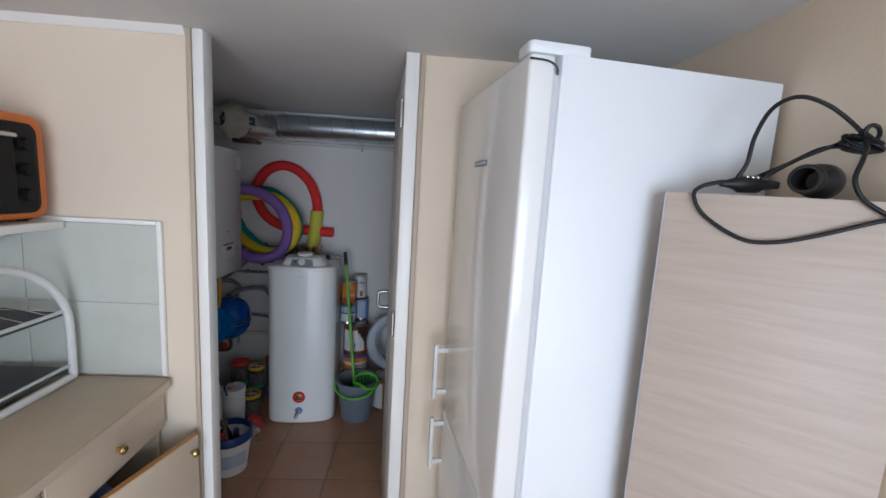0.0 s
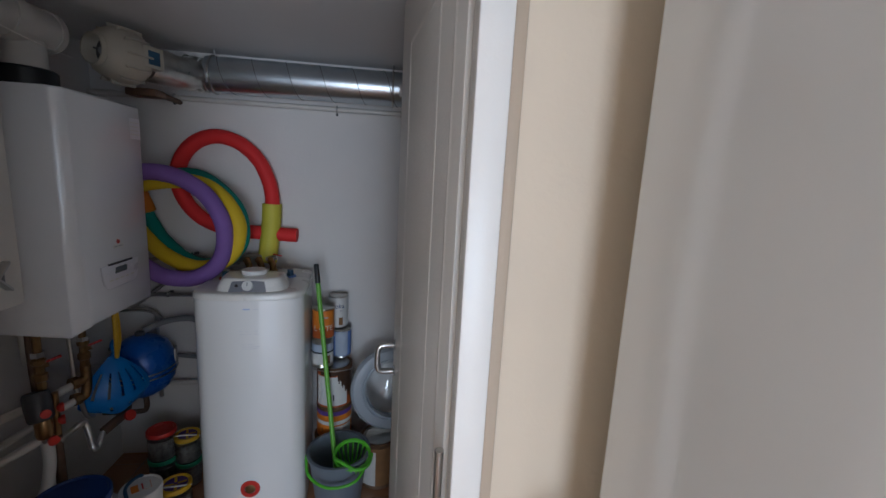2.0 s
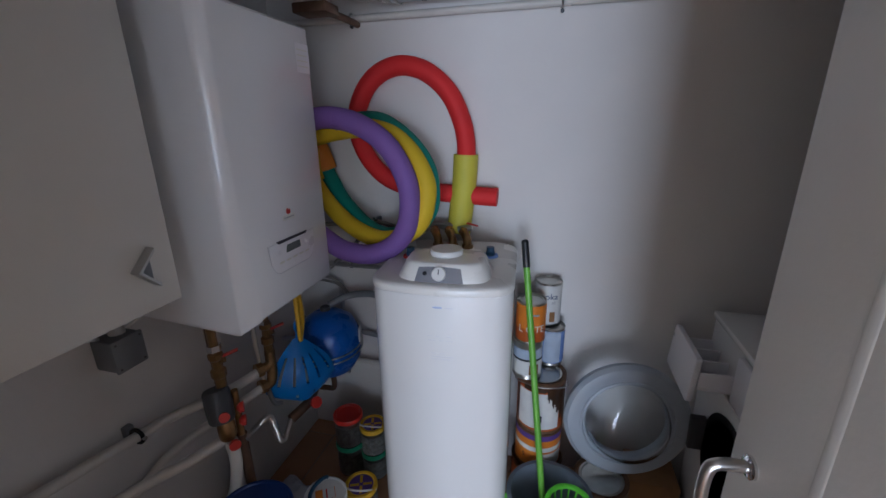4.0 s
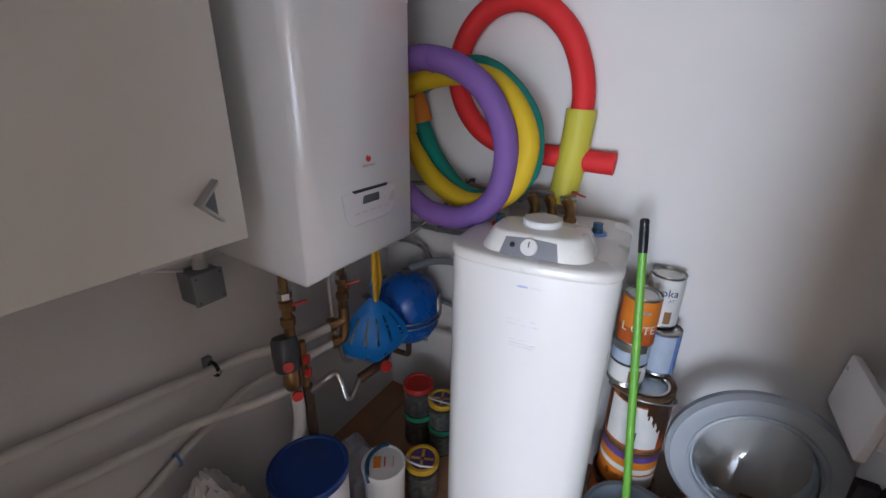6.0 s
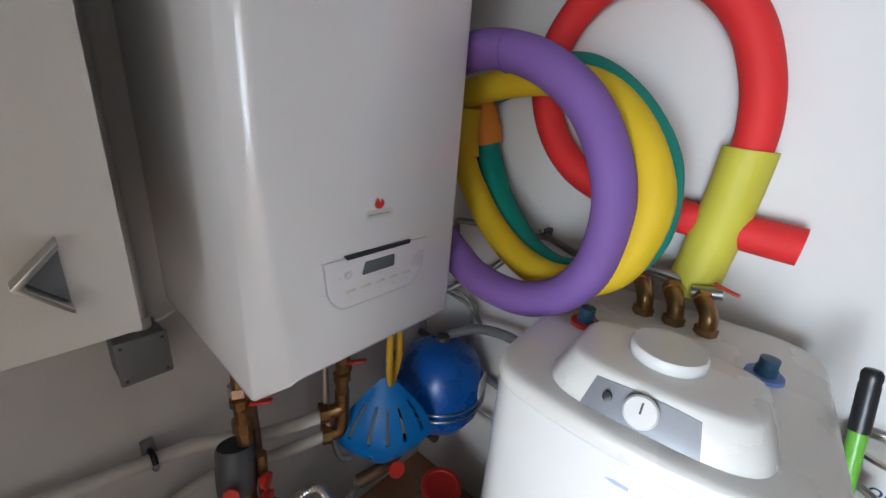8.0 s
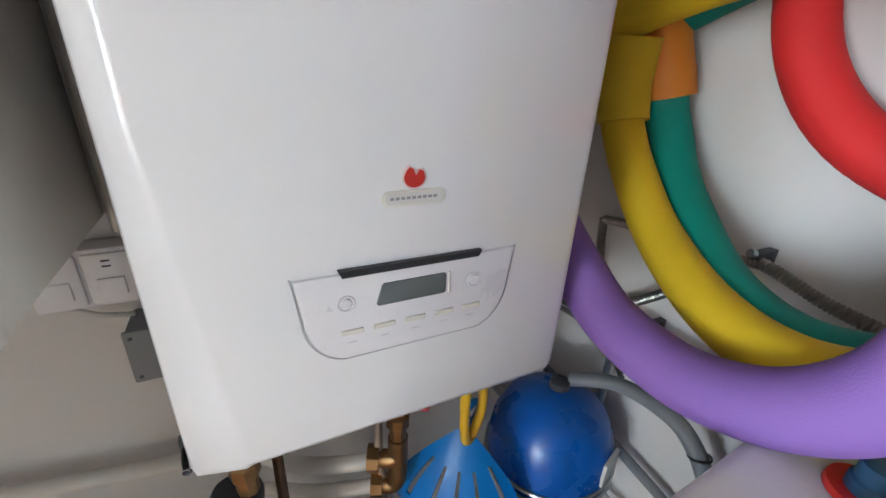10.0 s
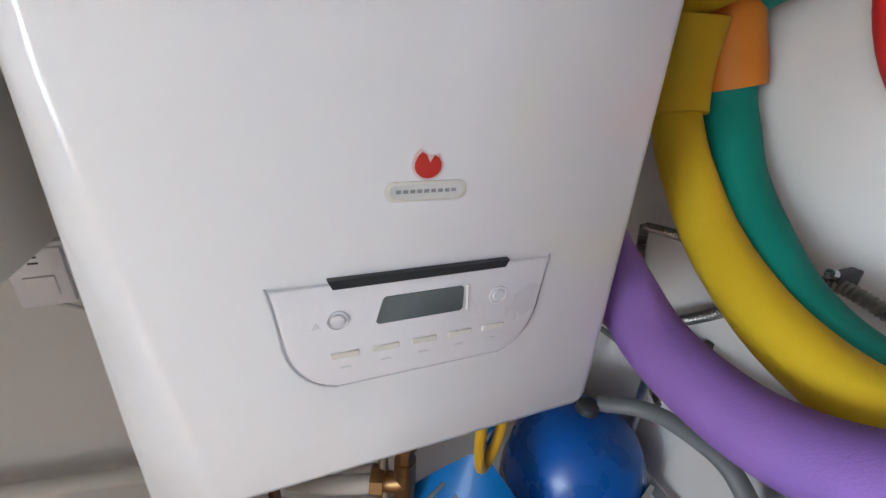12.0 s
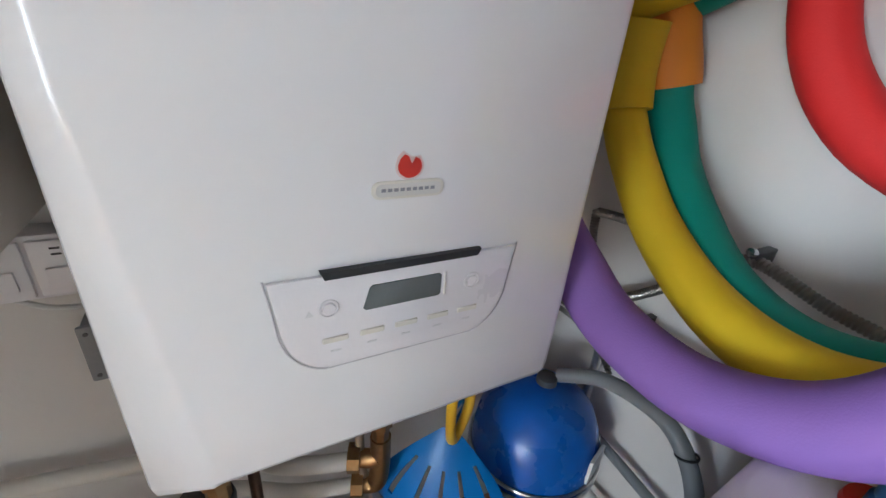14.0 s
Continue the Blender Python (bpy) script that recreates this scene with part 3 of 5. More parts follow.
# ---- kitchen: oak cabinet with cables on top ----
oak = thing("tall_cabinet", (0.65, 0.72, 0), "tall pale oak cabinet corner standing against the fridge", "cabinet")
part("side_panel", turned(box(0, 0.364, 0, 0.018, 0, 1.575, 0.0015), pose(0.488, 0.740, 0, 0, 0, -35.3)), "oak", oak)
part("edge_strip", turned(box(-0.0025, -0.0003, 0.001, 0.017, 0, 1.574), pose(0.488, 0.740, 0, 0, 0, -35.3)), "gasket", oak, "thin grey edge band")
part("body", prism([(0.505, 0.750), (0.797, 0.5435), (0.797, 0.765), (0.520, 0.765)], "Z", 0, 1.572), "oak", oak)
cord = thing("cable_bundle", (0.62, 0.68, 1.575), "tangled black power cable lying over the cabinet's edge", "cable")
part("cord", tube([(0.585, 0.690, 1.606), (0.594, 0.684, 1.632), (0.598, 0.680, 1.680), (0.622, 0.680, 1.728), (0.665, 0.678, 1.750), (0.715, 0.670, 1.737), (0.752, 0.650, 1.700), (0.745, 0.622, 1.668), (0.712, 0.594, 1.640), (0.694, 0.584, 1.607), (0.704, 0.576, 1.578), (0.728, 0.560, 1.556), (0.742, 0.550, 1.549), (0.722, 0.563, 1.543), (0.667, 0.602, 1.514), (0.624, 0.633, 1.497), (0.585, 0.661, 1.498), (0.537, 0.695, 1.534), (0.519, 0.706, 1.570), (0.532, 0.704, 1.588), (0.565, 0.696, 1.598)], 0.0037, 10, soft=8), "rubber", cord)
part("cord", tube([(0.635, 0.695, 1.606), (0.66, 0.69, 1.625), (0.70, 0.69, 1.648), (0.745, 0.675, 1.672), (0.785, 0.67, 1.692)], 0.0038, 8, soft=8), "rubber", cord)
part("cord", tube([(0.645, 0.715, 1.612), (0.70, 0.712, 1.640), (0.745, 0.70, 1.668), (0.788, 0.69, 1.675)], 0.0038, 8, soft=8), "rubber", cord)
part("plug", lathe([(0, 0), (0.005, 0), (0.008, 0.015), (0.013, 0.03), (0.013, 0.055), (0.009, 0.065), (0.005, 0.08), (0, 0.08)], (0.560, 0.697, 1.594), Vector((1, -0.1, 0.06)), 16), "rubber", cord, "black rubber plug")
part("plug", lathe([(0, 0), (0.010, 0), (0.016, 0.008), (0.016, 0.04), (0.010, 0.05), (0.007, 0.075), (0, 0.078)], (0.600, 0.715, 1.596), Vector((1, -0.2, 0.02)), 16), "black", cord, "black rubber plug")
for i in range(3):
    part("plug_pin", lathe([(0, 0), (0.0022, 0), (0.0022, 0.014), (0, 0.015)], (0.602 + i * 0.010, 0.697, 1.606), Vector((-0.1, -1, 0.15)), 8), "chrome", cord)
for i in range(6):
    part("coil", tube([(0.766 + 0.026 * math.cos(a * 0.7854 + i), 0.655 + 0.012 * math.sin(a * 0.7854) - 0.004 * i, 1.664 + 0.005 * i + (0.006 + 0.003 * (i % 3)) * math.sin(a * 0.7854 + i * 0.4)) for a in range(8)], 0.0036, 8, closed=True, soft=4), "rubber", cord)
torch = thing("black_nozzle", (0.73, 0.66, 1.575), "black open-ended hose nozzle lying among cables on the cabinet", "nozzle")
part("tube", lathe([(0, 0.070), (0.0175, 0.068), (0.0195, 0.0), (0.0245, 0.0), (0.0260, 0.004), (0.0260, 0.016), (0.022, 0.022), (0.022, 0.040), (0.031, 0.056), (0.033, 0.090), (0.026, 0.114), (0, 0.118)], (0.680, 0.655, 1.6085), Vector((0.80, 0.45, 0.0)), 28), "black", torch)
part("strap", lathe([(0.022, 0), (0.0232, 0.0), (0.0232, 0.008), (0.022, 0.008), (0.022, 0)], (0.7015, 0.6671, 1.6085), Vector((0.80, 0.45, 0.0)), 24), "darkgrey", torch)

# ---- utility room: boiler ----
bo = thing("wall_boiler", (-1.26, 2.42, 0.98), "white wall-hung gas boiler with a curved control panel", "boiler")
BX, BY0, BY1, BZ0, BZ1 = -1.088, 2.222, 2.621, 0.980, 1.720
b = bmesh.new()
rings = []
for z, inset, facet, drop in ((BZ0 + 0.012, 0.010, 0.040, 0.024), (BZ0, 0.009, 0.042, 0.024), (BZ0 + 0.003, 0.004, 0.046, 0.024), (BZ0 + 0.010, 0.001, 0.046, 0.020), (BZ0 + 0.06, 0.0, 0.042, 0.0), (BZ0 + 0.22, 0.0, 0.026, 0.0), (BZ0 + 0.30, 0.0, 0.020, 0.0), (BZ1 - 0.006, 0.0, 0.020, 0.0), (BZ1, 0.006, 0.020, 0.0)):
    fx, y0, y1 = BX - inset, BY0 + inset * 0.4, BY1 - inset * 0.4
    out = [(XL + 0.002, y0), (XL + 0.002, y1), (fx - 0.022, y1), (fx - 0.007, y1 - 0.004), (fx, y1 - 0.016), (fx, y0 + facet + 0.008), (fx - 0.003, y0 + facet), (fx - 0.029, y0 + 0.003), (fx - 0.035, y0)]
    rings.append([b.verts.new((x, y, z - (drop if n > 6 else drop * 0.25 if n == 6 else 0))) for n, (x, y) in enumerate(out)])
for a, c in zip(rings, rings[1:]):
    for i in range(len(out)):
        j = (i + 1) % len(out)
        b.faces.new((a[i], a[j], c[j], c[i]))
b.faces.new(rings[0])
b.faces.new(rings[-1])
part("casing", b, "boiler", bo)


def panel_outline(y0, y1, z0, z1, k=1.0):
    """The control panel: straight above, sides drawn in, wide curves below."""
    pts = [(y0, z1), (y0 + 0.003 * k, z1 - 0.02)]
    for i in range(9):
        a = radians(180 + 80 * i / 8)
        pts.append((y0 + 0.045 + 0.040 * math.cos(a), z0 + 0.050 + 0.050 * math.sin(a) * 0.98))
    mirror = [(y0 + y1 - y, z) for y, z in reversed(pts)]
    return pts + mirror


cp = part("control_panel", prism(panel_outline(2.326, 2.532, 1.078, 1.163), "X", BX - 0.001, BX + 0.004, 0.0025), "panel_white", bo, "raised white control panel with rounded lower corners")
rim = [(BX + 0.0005, y, z) for y, z in panel_outline(2.324, 2.534, 1.076, 1.164)]
# grey line paints the shadow in the groove round the panel
part("panel_groove", tube(rim, 0.0008, 6, soft=0), "groove_shade", cp)
part("slot", prism([(2.361, 1.1665), (2.494, 1.1660), (2.491, 1.1600), (2.364, 1.1600)], "X", BX - 0.001, BX + 0.0052), "black", cp, "glossy black air slot")
part("display", prism([(2.399, 1.1490), (2.456, 1.1490), (2.458, 1.1470), (2.458, 1.1300), (2.456, 1.1280), (2.394, 1.1280), (2.392, 1.1300), (2.397, 1.1470)], "X", BX + 0.0035, BX + 0.0050, 0.0004), "lcd", cp, "dull grey display")
part("display_frame", tube([(BX + 0.0045, 2.461, 1.149), (BX + 0.0045, 2.462, 1.128)], 0.0012, 6, soft=0), "white_plastic", cp)
for y, z in ((2.366, 1.136), (2.488, 1.136)):
    part("button_ring", tube([(BX + 0.0045, y + 0.0070 * math.cos(a * 0.5236), z + 0.0070 * math.sin(a * 0.5236)) for a in range(12)], 0.0008, 6, closed=True, soft=2), "panel_white", cp)
    part("button", lathe([(0, 0), (0.0052, 0), (0.0045, 0.0018), (0, 0.0020)], (BX + 0.0038, y, z), "X", 16), "panel_white", cp)
for i in range(5):
    y = 2.370 + i * 0.0292
    part("key", box(BX + 0.0035, BX + 0.0052, y - 0.010, y + 0.010, 1.1045, 1.1100, 0.0008, 1), "key", cp, "slim cream key")
    part("print", box(BX + 0.0039, BX + 0.0042, y - 0.004, y + 0.004, 1.0955, 1.0970), "faint", cp)
part("print", prism([(2.349, 1.1315), (2.355, 1.1315), (2.352, 1.137)], "X", BX + 0.0038, BX + 0.0042), "faint", cp)
part("print", box(BX + 0.0039, BX + 0.0042, 2.502, 2.505, 1.135, 1.138), "faint", cp)
plate = part("maker_plate", prism(rounded(2.399, 2.455, 1.2145, 1.2275, 0.006), "X", BX - 0.0005, BX + 0.0012, 0.0004), "key", bo, "small oval silver plate")
part("plate_face", prism(rounded(2.402, 2.452, 1.2165, 1.2255, 0.004), "X", BX + 0.001, BX + 0.0016), "label", plate)
for i in range(9):
    part("print", box(BX + 0.0016, BX + 0.0019, 2.406 + i * 0.0047, 2.4092 + i * 0.0047, 1.2201, 1.2224), "ink", plate)
lobe = [(0.0090 * math.cos(radians(a)), 0.0080 * math.sin(radians(a))) for a in range(165, 376, 15)]
flame = lobe + [(0.0072, 0.0052), (0.0040, 0.0066), (0.0012, 0.0018), (-0.0012, 0.0072), (-0.0042, 0.0088), (-0.0072, 0.0056)]
part("emblem_halo", prism([(2.427 + u * 1.2, 1.2372 + v * 1.2) for u, v in lobe + [(0.0066, 0.0062), (0.0012, 0.0056), (-0.0042, 0.0092), (-0.0074, 0.0060)]], "X", BX - 0.0005, BX + 0.0007), "halo", bo)
part("red_emblem", prism([(2.427 + u, 1.2372 + v) for u, v in flame], "X", BX - 0.0005, BX + 0.0012), "red", bo, "small red round emblem")
part("paper_sticker", box(BX - 0.0005, BX + 0.0004, 2.545, 2.608, 1.60, 1.675), "panel_white", bo)
for i in range(4):
    part("print", box(BX + 0.0003, BX + 0.0006, 2.550, 2.600, 1.615 + i * 0.014, 1.618 + i * 0.014), "key", bo)
part("flue_collar", lathe([(0, 0), (0.076, 0), (0.076, 0.050), (0.068, 0.056), (0, 0.056)], (-1.235, 2.315, 1.7195), "Z", 32), "rubber", bo, "black rubber flue collar")
flue = thing("flue_pipe", (-1.22, 2.0, 1.84), "white flue pipe running under the ceiling to the fan", "flue pipe")
part("pipe", tube([(-1.22, 1.372, 1.905), (-1.22, 2.385, 1.900)], 0.060, 28, soft=0), "flue", flue)
part("end_flange", tube([(-1.22, 2.370, 1.900), (-1.22, 2.392, 1.900)], 0.064, 28, soft=0), "flue", flue)
part("end_cap", lathe([(0, 0), (0.050, 0), (0.046, 0.012), (0.030, 0.016), (0, 0.017)], (-1.22, 2.3922, 1.900), "Y", 28), "flue", flue)
part("sleeve", tube([(-1.22, 2.215, 1.904), (-1.22, 2.255, 1.904)], 0.066, 28, soft=0), "flue", flue)
part("riser", lathe([(0.055, 0), (0.055, 0.10)], (-1.235, 2.315, 1.775), "Z", 28), "flue", flue)
part("clip_wire", tube([(-1.15, 2.02, 1.86), (-1.16, 2.25, 1.84), (-1.19, 2.45, 1.845)], 0.002, 6), "pipe", flue)

# ---- utility room: wall cabinet ----
wc = thing("wall_cabinet", (-1.32, 1.78, 1.107), "cream laminate wall cabinet with a pointed wire handle", "cabinet")
part("body", box(XL + 0.002, -1.179, 1.445, 2.119, 1.109, 1.716, 0.0015), "cabinet", wc)
wd = part("door", box(-1.177, -1.158, 1.447, 2.121, 1.107, 1.718, 0.0025), "cabinet", wc)
hd = part("handle", prism([(2.066, 1.239), (2.025, 1.199), (2.025, 1.197), (2.066, 1.158), (2.066, 1.165), (2.033, 1.198), (2.066, 1.232)], "X", -1.1582, -1.136, 0.001), "brushed", wd, "satin nickel triangular handle")
# grey plate paints the shadow inside the triangle
part("handle_back", prism([(2.0655, 1.232), (2.034, 1.198), (2.0655, 1.166)], "X", -1.1582, -1.1545), "grey", hd)

# conduit, junction box and sockets between cabinet and boiler
cd = thing("conduit", (-1.455, 2.165, 0.96), "white plastic cable conduit on the wall", "conduit")
part("pipe", tube([(-1.460, 2.166, 0.965), (-1.460, 2.166, 1.98)], 0.014, 14, soft=0), "pipe", cd)
part("second_pipe", tube([(-1.472, 2.138, 1.09), (-1.472, 2.138, 1.98)], 0.011, 12, soft=0), "pipe", cd)
jb = thing("junction_box", (-1.45, 2.155, 0.87), "grey plastic junction box on the wall", "junction box")
part("box", box(XL + 0.001, -1.421, 2.117, 2.196, 0.868, 0.954, 0.006), "grey", jb)
part("lid", box(-1.420, -1.412, 2.115, 2.198, 0.866, 0.956, 0.004), "grey", jb)
for dy, dz in ((0.010, 0.010), (0.073, 0.010), (0.010, 0.078), (0.073, 0.078)):
    part("screw", lathe([(0, 0), (0.003, 0), (0.003, 0.0012), (0, 0.0014)], (-1.4122, 2.115 + dy, 0.867 + dz), "X", 10), "darkgrey", jb)
part("gland", lathe([(0, 0), (0.019, 0), (0.019, 0.012), (0.015, 0.02), (0, 0.02)], (-1.457, 2.166, 0.954), "Z", 16), "pipe", jb)
part("wire", tube([(-1.455, 2.192, 0.957), (-1.445, 2.215, 0.970), (-1.45, 2.25, 0.98)], 0.004, 8), "pipe", jb)
part("wire", tube([(-1.465, 2.125, 0.957), (-1.445, 2.09, 0.975), (-1.465, 2.05, 0.985)], 0.004, 8), "label", jb)
so = thing("wall_socket", (-1.47, 2.09, 1.0), "white surface-mounted double socket below the cabinet", "socket")
part("box", box(XL + 0.001, -1.446, 2.025, 2.150, 0.987, 1.075, 0.004), "panel_white", so)
for y in (2.057, 2.118):
    cv = part("cover", box(-1.447, -1.440, y - 0.028, y + 0.028, 0.993, 1.069, 0.003), "panel_white", so)
    part("rocker", box(-1.441, -1.436, y - 0.016, y + 0.016, 1.005, 1.033, 0.002), "panel_white", cv)
    for dz in (0.062, 0.070):
        part("mark", box(-1.4405, -1.4395, y - 0.006, y + 0.004, 0.987 + dz, 0.9895 + dz), "black", cv)

# ---- utility room: fan and spiral duct under the ceiling ----
fan = thing("duct_fan", (-1.12, 2.62, 1.80), "cream plastic in-line duct fan under the ceiling", "fan")
inward = Vector((0.40, 0.90, 0.0))
part("housing", lathe([(0.044, 0.035), (0.047, 0.0), (0.056, 0.0), (0.076, 0.020), (0.093, 0.055), (0.097, 0.085), (0.090, 0.125), (0.068, 0.152), (0, 0.155)], (-1.143, 2.490, 1.888), inward, 36), "fan", fan)
# closed dark disc paints the shade inside the fan's mouth
part("inlet", lathe([(0, 0.030), (0.0445, 0.030), (0.0445, 0.034), (0, 0.034)], (-1.143, 2.490, 1.888), inward, 28), "darkgrey", fan, "dark disc painting the shaded depth of the inlet")
for k in range(5):
    part("inlet_vane", turned(box(-0.003, 0.003, 0.008, 0.043, 0.0, 0.012), Matrix.Translation((-1.1355, 2.5072, 1.888)) @ inward.to_track_quat("Z", "Y").to_matrix().to_4x4() @ Matrix.Rotation(k * 1.2566, 4, "Z")), "darkgrey", fan)
turn = inward.to_track_quat("Z", "Y").to_matrix().to_4x4()
for k in range(12):
    part("housing_rib", turned(box(-0.0035, 0.0035, 0.070, 0.101, 0.040, 0.128, 0.002, 1), Matrix.Translation((-1.143, 2.490, 1.888)) @ turn @ Matrix.Rotation(k * 0.5236, 4, "Z")), "fan", fan)
part("inlet_spigot", lathe([(0.047, -0.016), (0.052, -0.016), (0.054, 0.006), (0.047, 0.006), (0.047, -0.016)], (-1.143, 2.490, 1.888), inward, 32), "fan", fan)
part("hub", lathe([(0, 0.014), (0.012, 0.014), (0.012, 0.031), (0, 0.031)], (-1.143, 2.490, 1.888), inward, 16), "grey", fan)
tb = part("terminal_box", turned(box(-0.03, 0.03, -0.04, 0.04, -0.038, 0.038, 0.006), pose(-1.030, 2.585, 1.893, 0, 0, -25)), "fan", fan)
part("terminal_window", turned(box(0.0295, 0.032, -0.022, 0.022, -0.026, 0.022, 0.001, 1), pose(-1.030, 2.585, 1.893, 0, 0, -25)), "dial_blue", tb)
part("base", box(-1.16, -1.05, 2.66, 2.74, 1.772, 1.80, 0.004), "copper", fan, "brownish mounting bracket")
part("arm", tube([(-1.11, 2.70, 1.79), (-1.11, 2.85, 1.80), (-1.11, 2.985, 1.80)], 0.012, 10), "copper", fan)

du = thing("spiral_duct", (-0.3, 2.915, 1.90), "galvanised spiral ventilation duct under the ceiling", "duct")
DY, DZ, DR = 2.912, 1.918, 0.077
part("pipe", tube([(-0.95, DY, DZ), (XR - 0.001, DY, DZ)], DR, 36, soft=0), "steel", du)
seam = [(-0.95 + 1.74 * i / 360, DY + (DR + 0.0006) * math.cos(i * 0.209), DZ + (DR + 0.0006) * math.sin(i * 0.209)) for i in range(361)]
# seam in dark grey, the shadow along its groove put into the colour
part("spiral_seam", tube(seam, 0.0017, 5, soft=0), "grey", du)
part("flexible_end", tube([(-1.075, 2.64, 1.888), (-1.05, 2.70, 1.888), (-1.02, 2.79, 1.89), (-1.0, 2.86, 1.905), (-0.975, 2.905, 1.915), (-0.94, DY, DZ)], 0.066, 28, soft=5), "tin", du, "crumpled aluminium hose end")
for i in range(5):
    a = i / 4
    part("tape_fold", tube([(-1.01 + 0.06 * a, 2.85 + 0.05 * a + 0.068 * math.cos(k * 0.698), 1.908 + 0.068 * math.sin(k * 0.698)) for k in range(9)], 0.004, 6, closed=True, soft=3), "label" if i % 2 else "tin", du)
for x in (-0.925, -0.135):
    c = part("clamp", tube([(x, DY + (DR + 0.003) * math.cos(k * 0.5236), DZ + (DR + 0.003) * math.sin(k * 0.5236)) for k in range(12)], 0.0045, 8, closed=True, soft=3), "brushed", du, "screw pipe clamp")
    part("hanger", tube([(x, DY, DZ + DR), (x, DY, H + 0.042)], 0.004, 8, soft=0), "brushed", c)
part("joint_collar", tube([(-0.09, DY, DZ), (-0.02, DY, DZ)], DR + 0.004, 36, soft=0), "steel", du)
part("tape_patch", prism(rounded(-0.105, -0.075, 1.872, 1.93, 0.01), "Y", DY - DR - 0.0045, DY - DR + 0.012), "label", du, "strip of pale tape")
wp = thing("wall_pipe", (-0.3, 2.985, 1.81), "cream painted pipe along the back wall under the duct", "pipe")
part("pipe", tube([(XL + 0.001, 2.980, 1.818), (XR - 0.001, 2.980, 1.818)], 0.0125, 14, soft=0), "pipe", wp)
for x in (-1.13, -0.4, 0.25):
    c = part("clip", tube([(x, 2.980 + 0.016 * math.cos(k * 0.785), 1.818 + 0.016 * math.sin(k * 0.785)) for k in range(8)], 0.0035, 6, closed=True, soft=3), "brushed", wp)
    part("screw", lathe([(0, 0), (0.006, 0), (0.006, 0.008), (0, 0.009)], (x, 2.975, 1.793), "Y", 10), "darkgrey", c)

# ---- utility room: foam noodles ----
nr = thing("pool_noodle", (-0.9, 2.945, 1.16), "red foam pool noodle bent into a loop through a yellow connector", "pool noodle", "pool noodles")
red = [(-0.585, 2.948, 1.199), (-0.68, 2.948, 1.203), (-0.80, 2.948, 1.210), (-0.91, 2.950, 1.222), (-1.02, 2.952, 1.265), (-1.096, 2.954, 1.350), (-1.127, 2.955, 1.460), (-1.095, 2.955, 1.560), (-1.030, 2.955, 1.628), (-0.940, 2.955, 1.655), (-0.845, 2.955, 1.630), (-0.765, 2.955, 1.560), (-0.720, 2.955, 1.470), (-0.702, 2.952, 1.390), (-0.702, 2.950, 1.320)]
part("foam", tube(red, 0.0335, 20, soft=6), "red_foam", nr)
part("connector", tube([(-0.702, 2.949, 1.350), (-0.706, 2.946, 1.26), (-0.716, 2.936, 1.15), (-0.724, 2.925, 1.065)], 0.0445, 24, soft=4), "yellow_sleeve", nr, "short yellow foam connector tube")
np_ = thing("pool_noodle", (-1.06, 2.68, 1.04), "purple foam pool noodle bent into a ring", "pool noodle", "pool noodles")
purple = [(-1.142, 1.086), (-1.075, 1.047), (-0.985, 1.037), (-0.915, 1.058), (-0.862, 1.102), (-0.832, 1.165), (-0.826, 1.255), (-0.852, 1.335), (-0.905, 1.408), (-0.985, 1.459), (-1.065, 1.480), (-1.136, 1.477), (-1.205, 1.445), (-1.248, 1.380), (-1.262, 1.290), (-1.245, 1.200), (-1.202, 1.133)]
part("foam", tube([(x, 2.682, z) for x, z in purple], 0.034, 22, closed=True, soft=6), "purple_foam", np_)
part("end_seam", tube([(-1.058, 2.682 + 0.0343 * math.cos(k * 0.5236), 1.478 + 0.0343 * math.sin(k * 0.5236)) for k in range(12)], 0.0012, 6, closed=True, soft=2), "purple_foam", np_)
ny = thing("pool_noodle", (-1.03, 2.79, 1.05), "yellow foam pool noodle ring joined by a yellow sleeve", "pool noodle", "pool noodles")
yellow = [(-1.286, 2.861, 1.339), (-1.280, 2.859, 1.270), (-1.260, 2.855, 1.231), (-1.223, 2.845, 1.187), (-1.151, 2.825, 1.124), (-1.063, 2.795, 1.083), (-0.983, 2.766, 1.069), (-0.914, 2.741, 1.078), (-0.856, 2.725, 1.105), (-0.806, 2.713, 1.150), (-0.783, 2.710, 1.211), (-0.783, 2.719, 1.281), (-0.832, 2.744, 1.362), (-0.913, 2.787, 1.421), (-1.004, 2.825, 1.444), (-1.086, 2.842, 1.443), (-1.170, 2.848, 1.432), (-1.257, 2.850, 1.411), (-1.335, 2.850, 1.384)]
part("foam", tube(yellow, 0.0318, 20, soft=6), "yellow_foam", ny)
part("sleeve", tube([(-1.284, 2.861, 1.375), (-1.286, 2.861, 1.339), (-1.284, 2.860, 1.300), (-1.273, 2.858, 1.254)], 0.0390, 24, soft=4), "yellow_foam", ny, "yellow foam sleeve")
ng = thing("pool_noodle", (-1.03, 2.87, 1.06), "teal foam pool noodle ring joined by an orange sleeve", "pool noodle", "pool noodles")
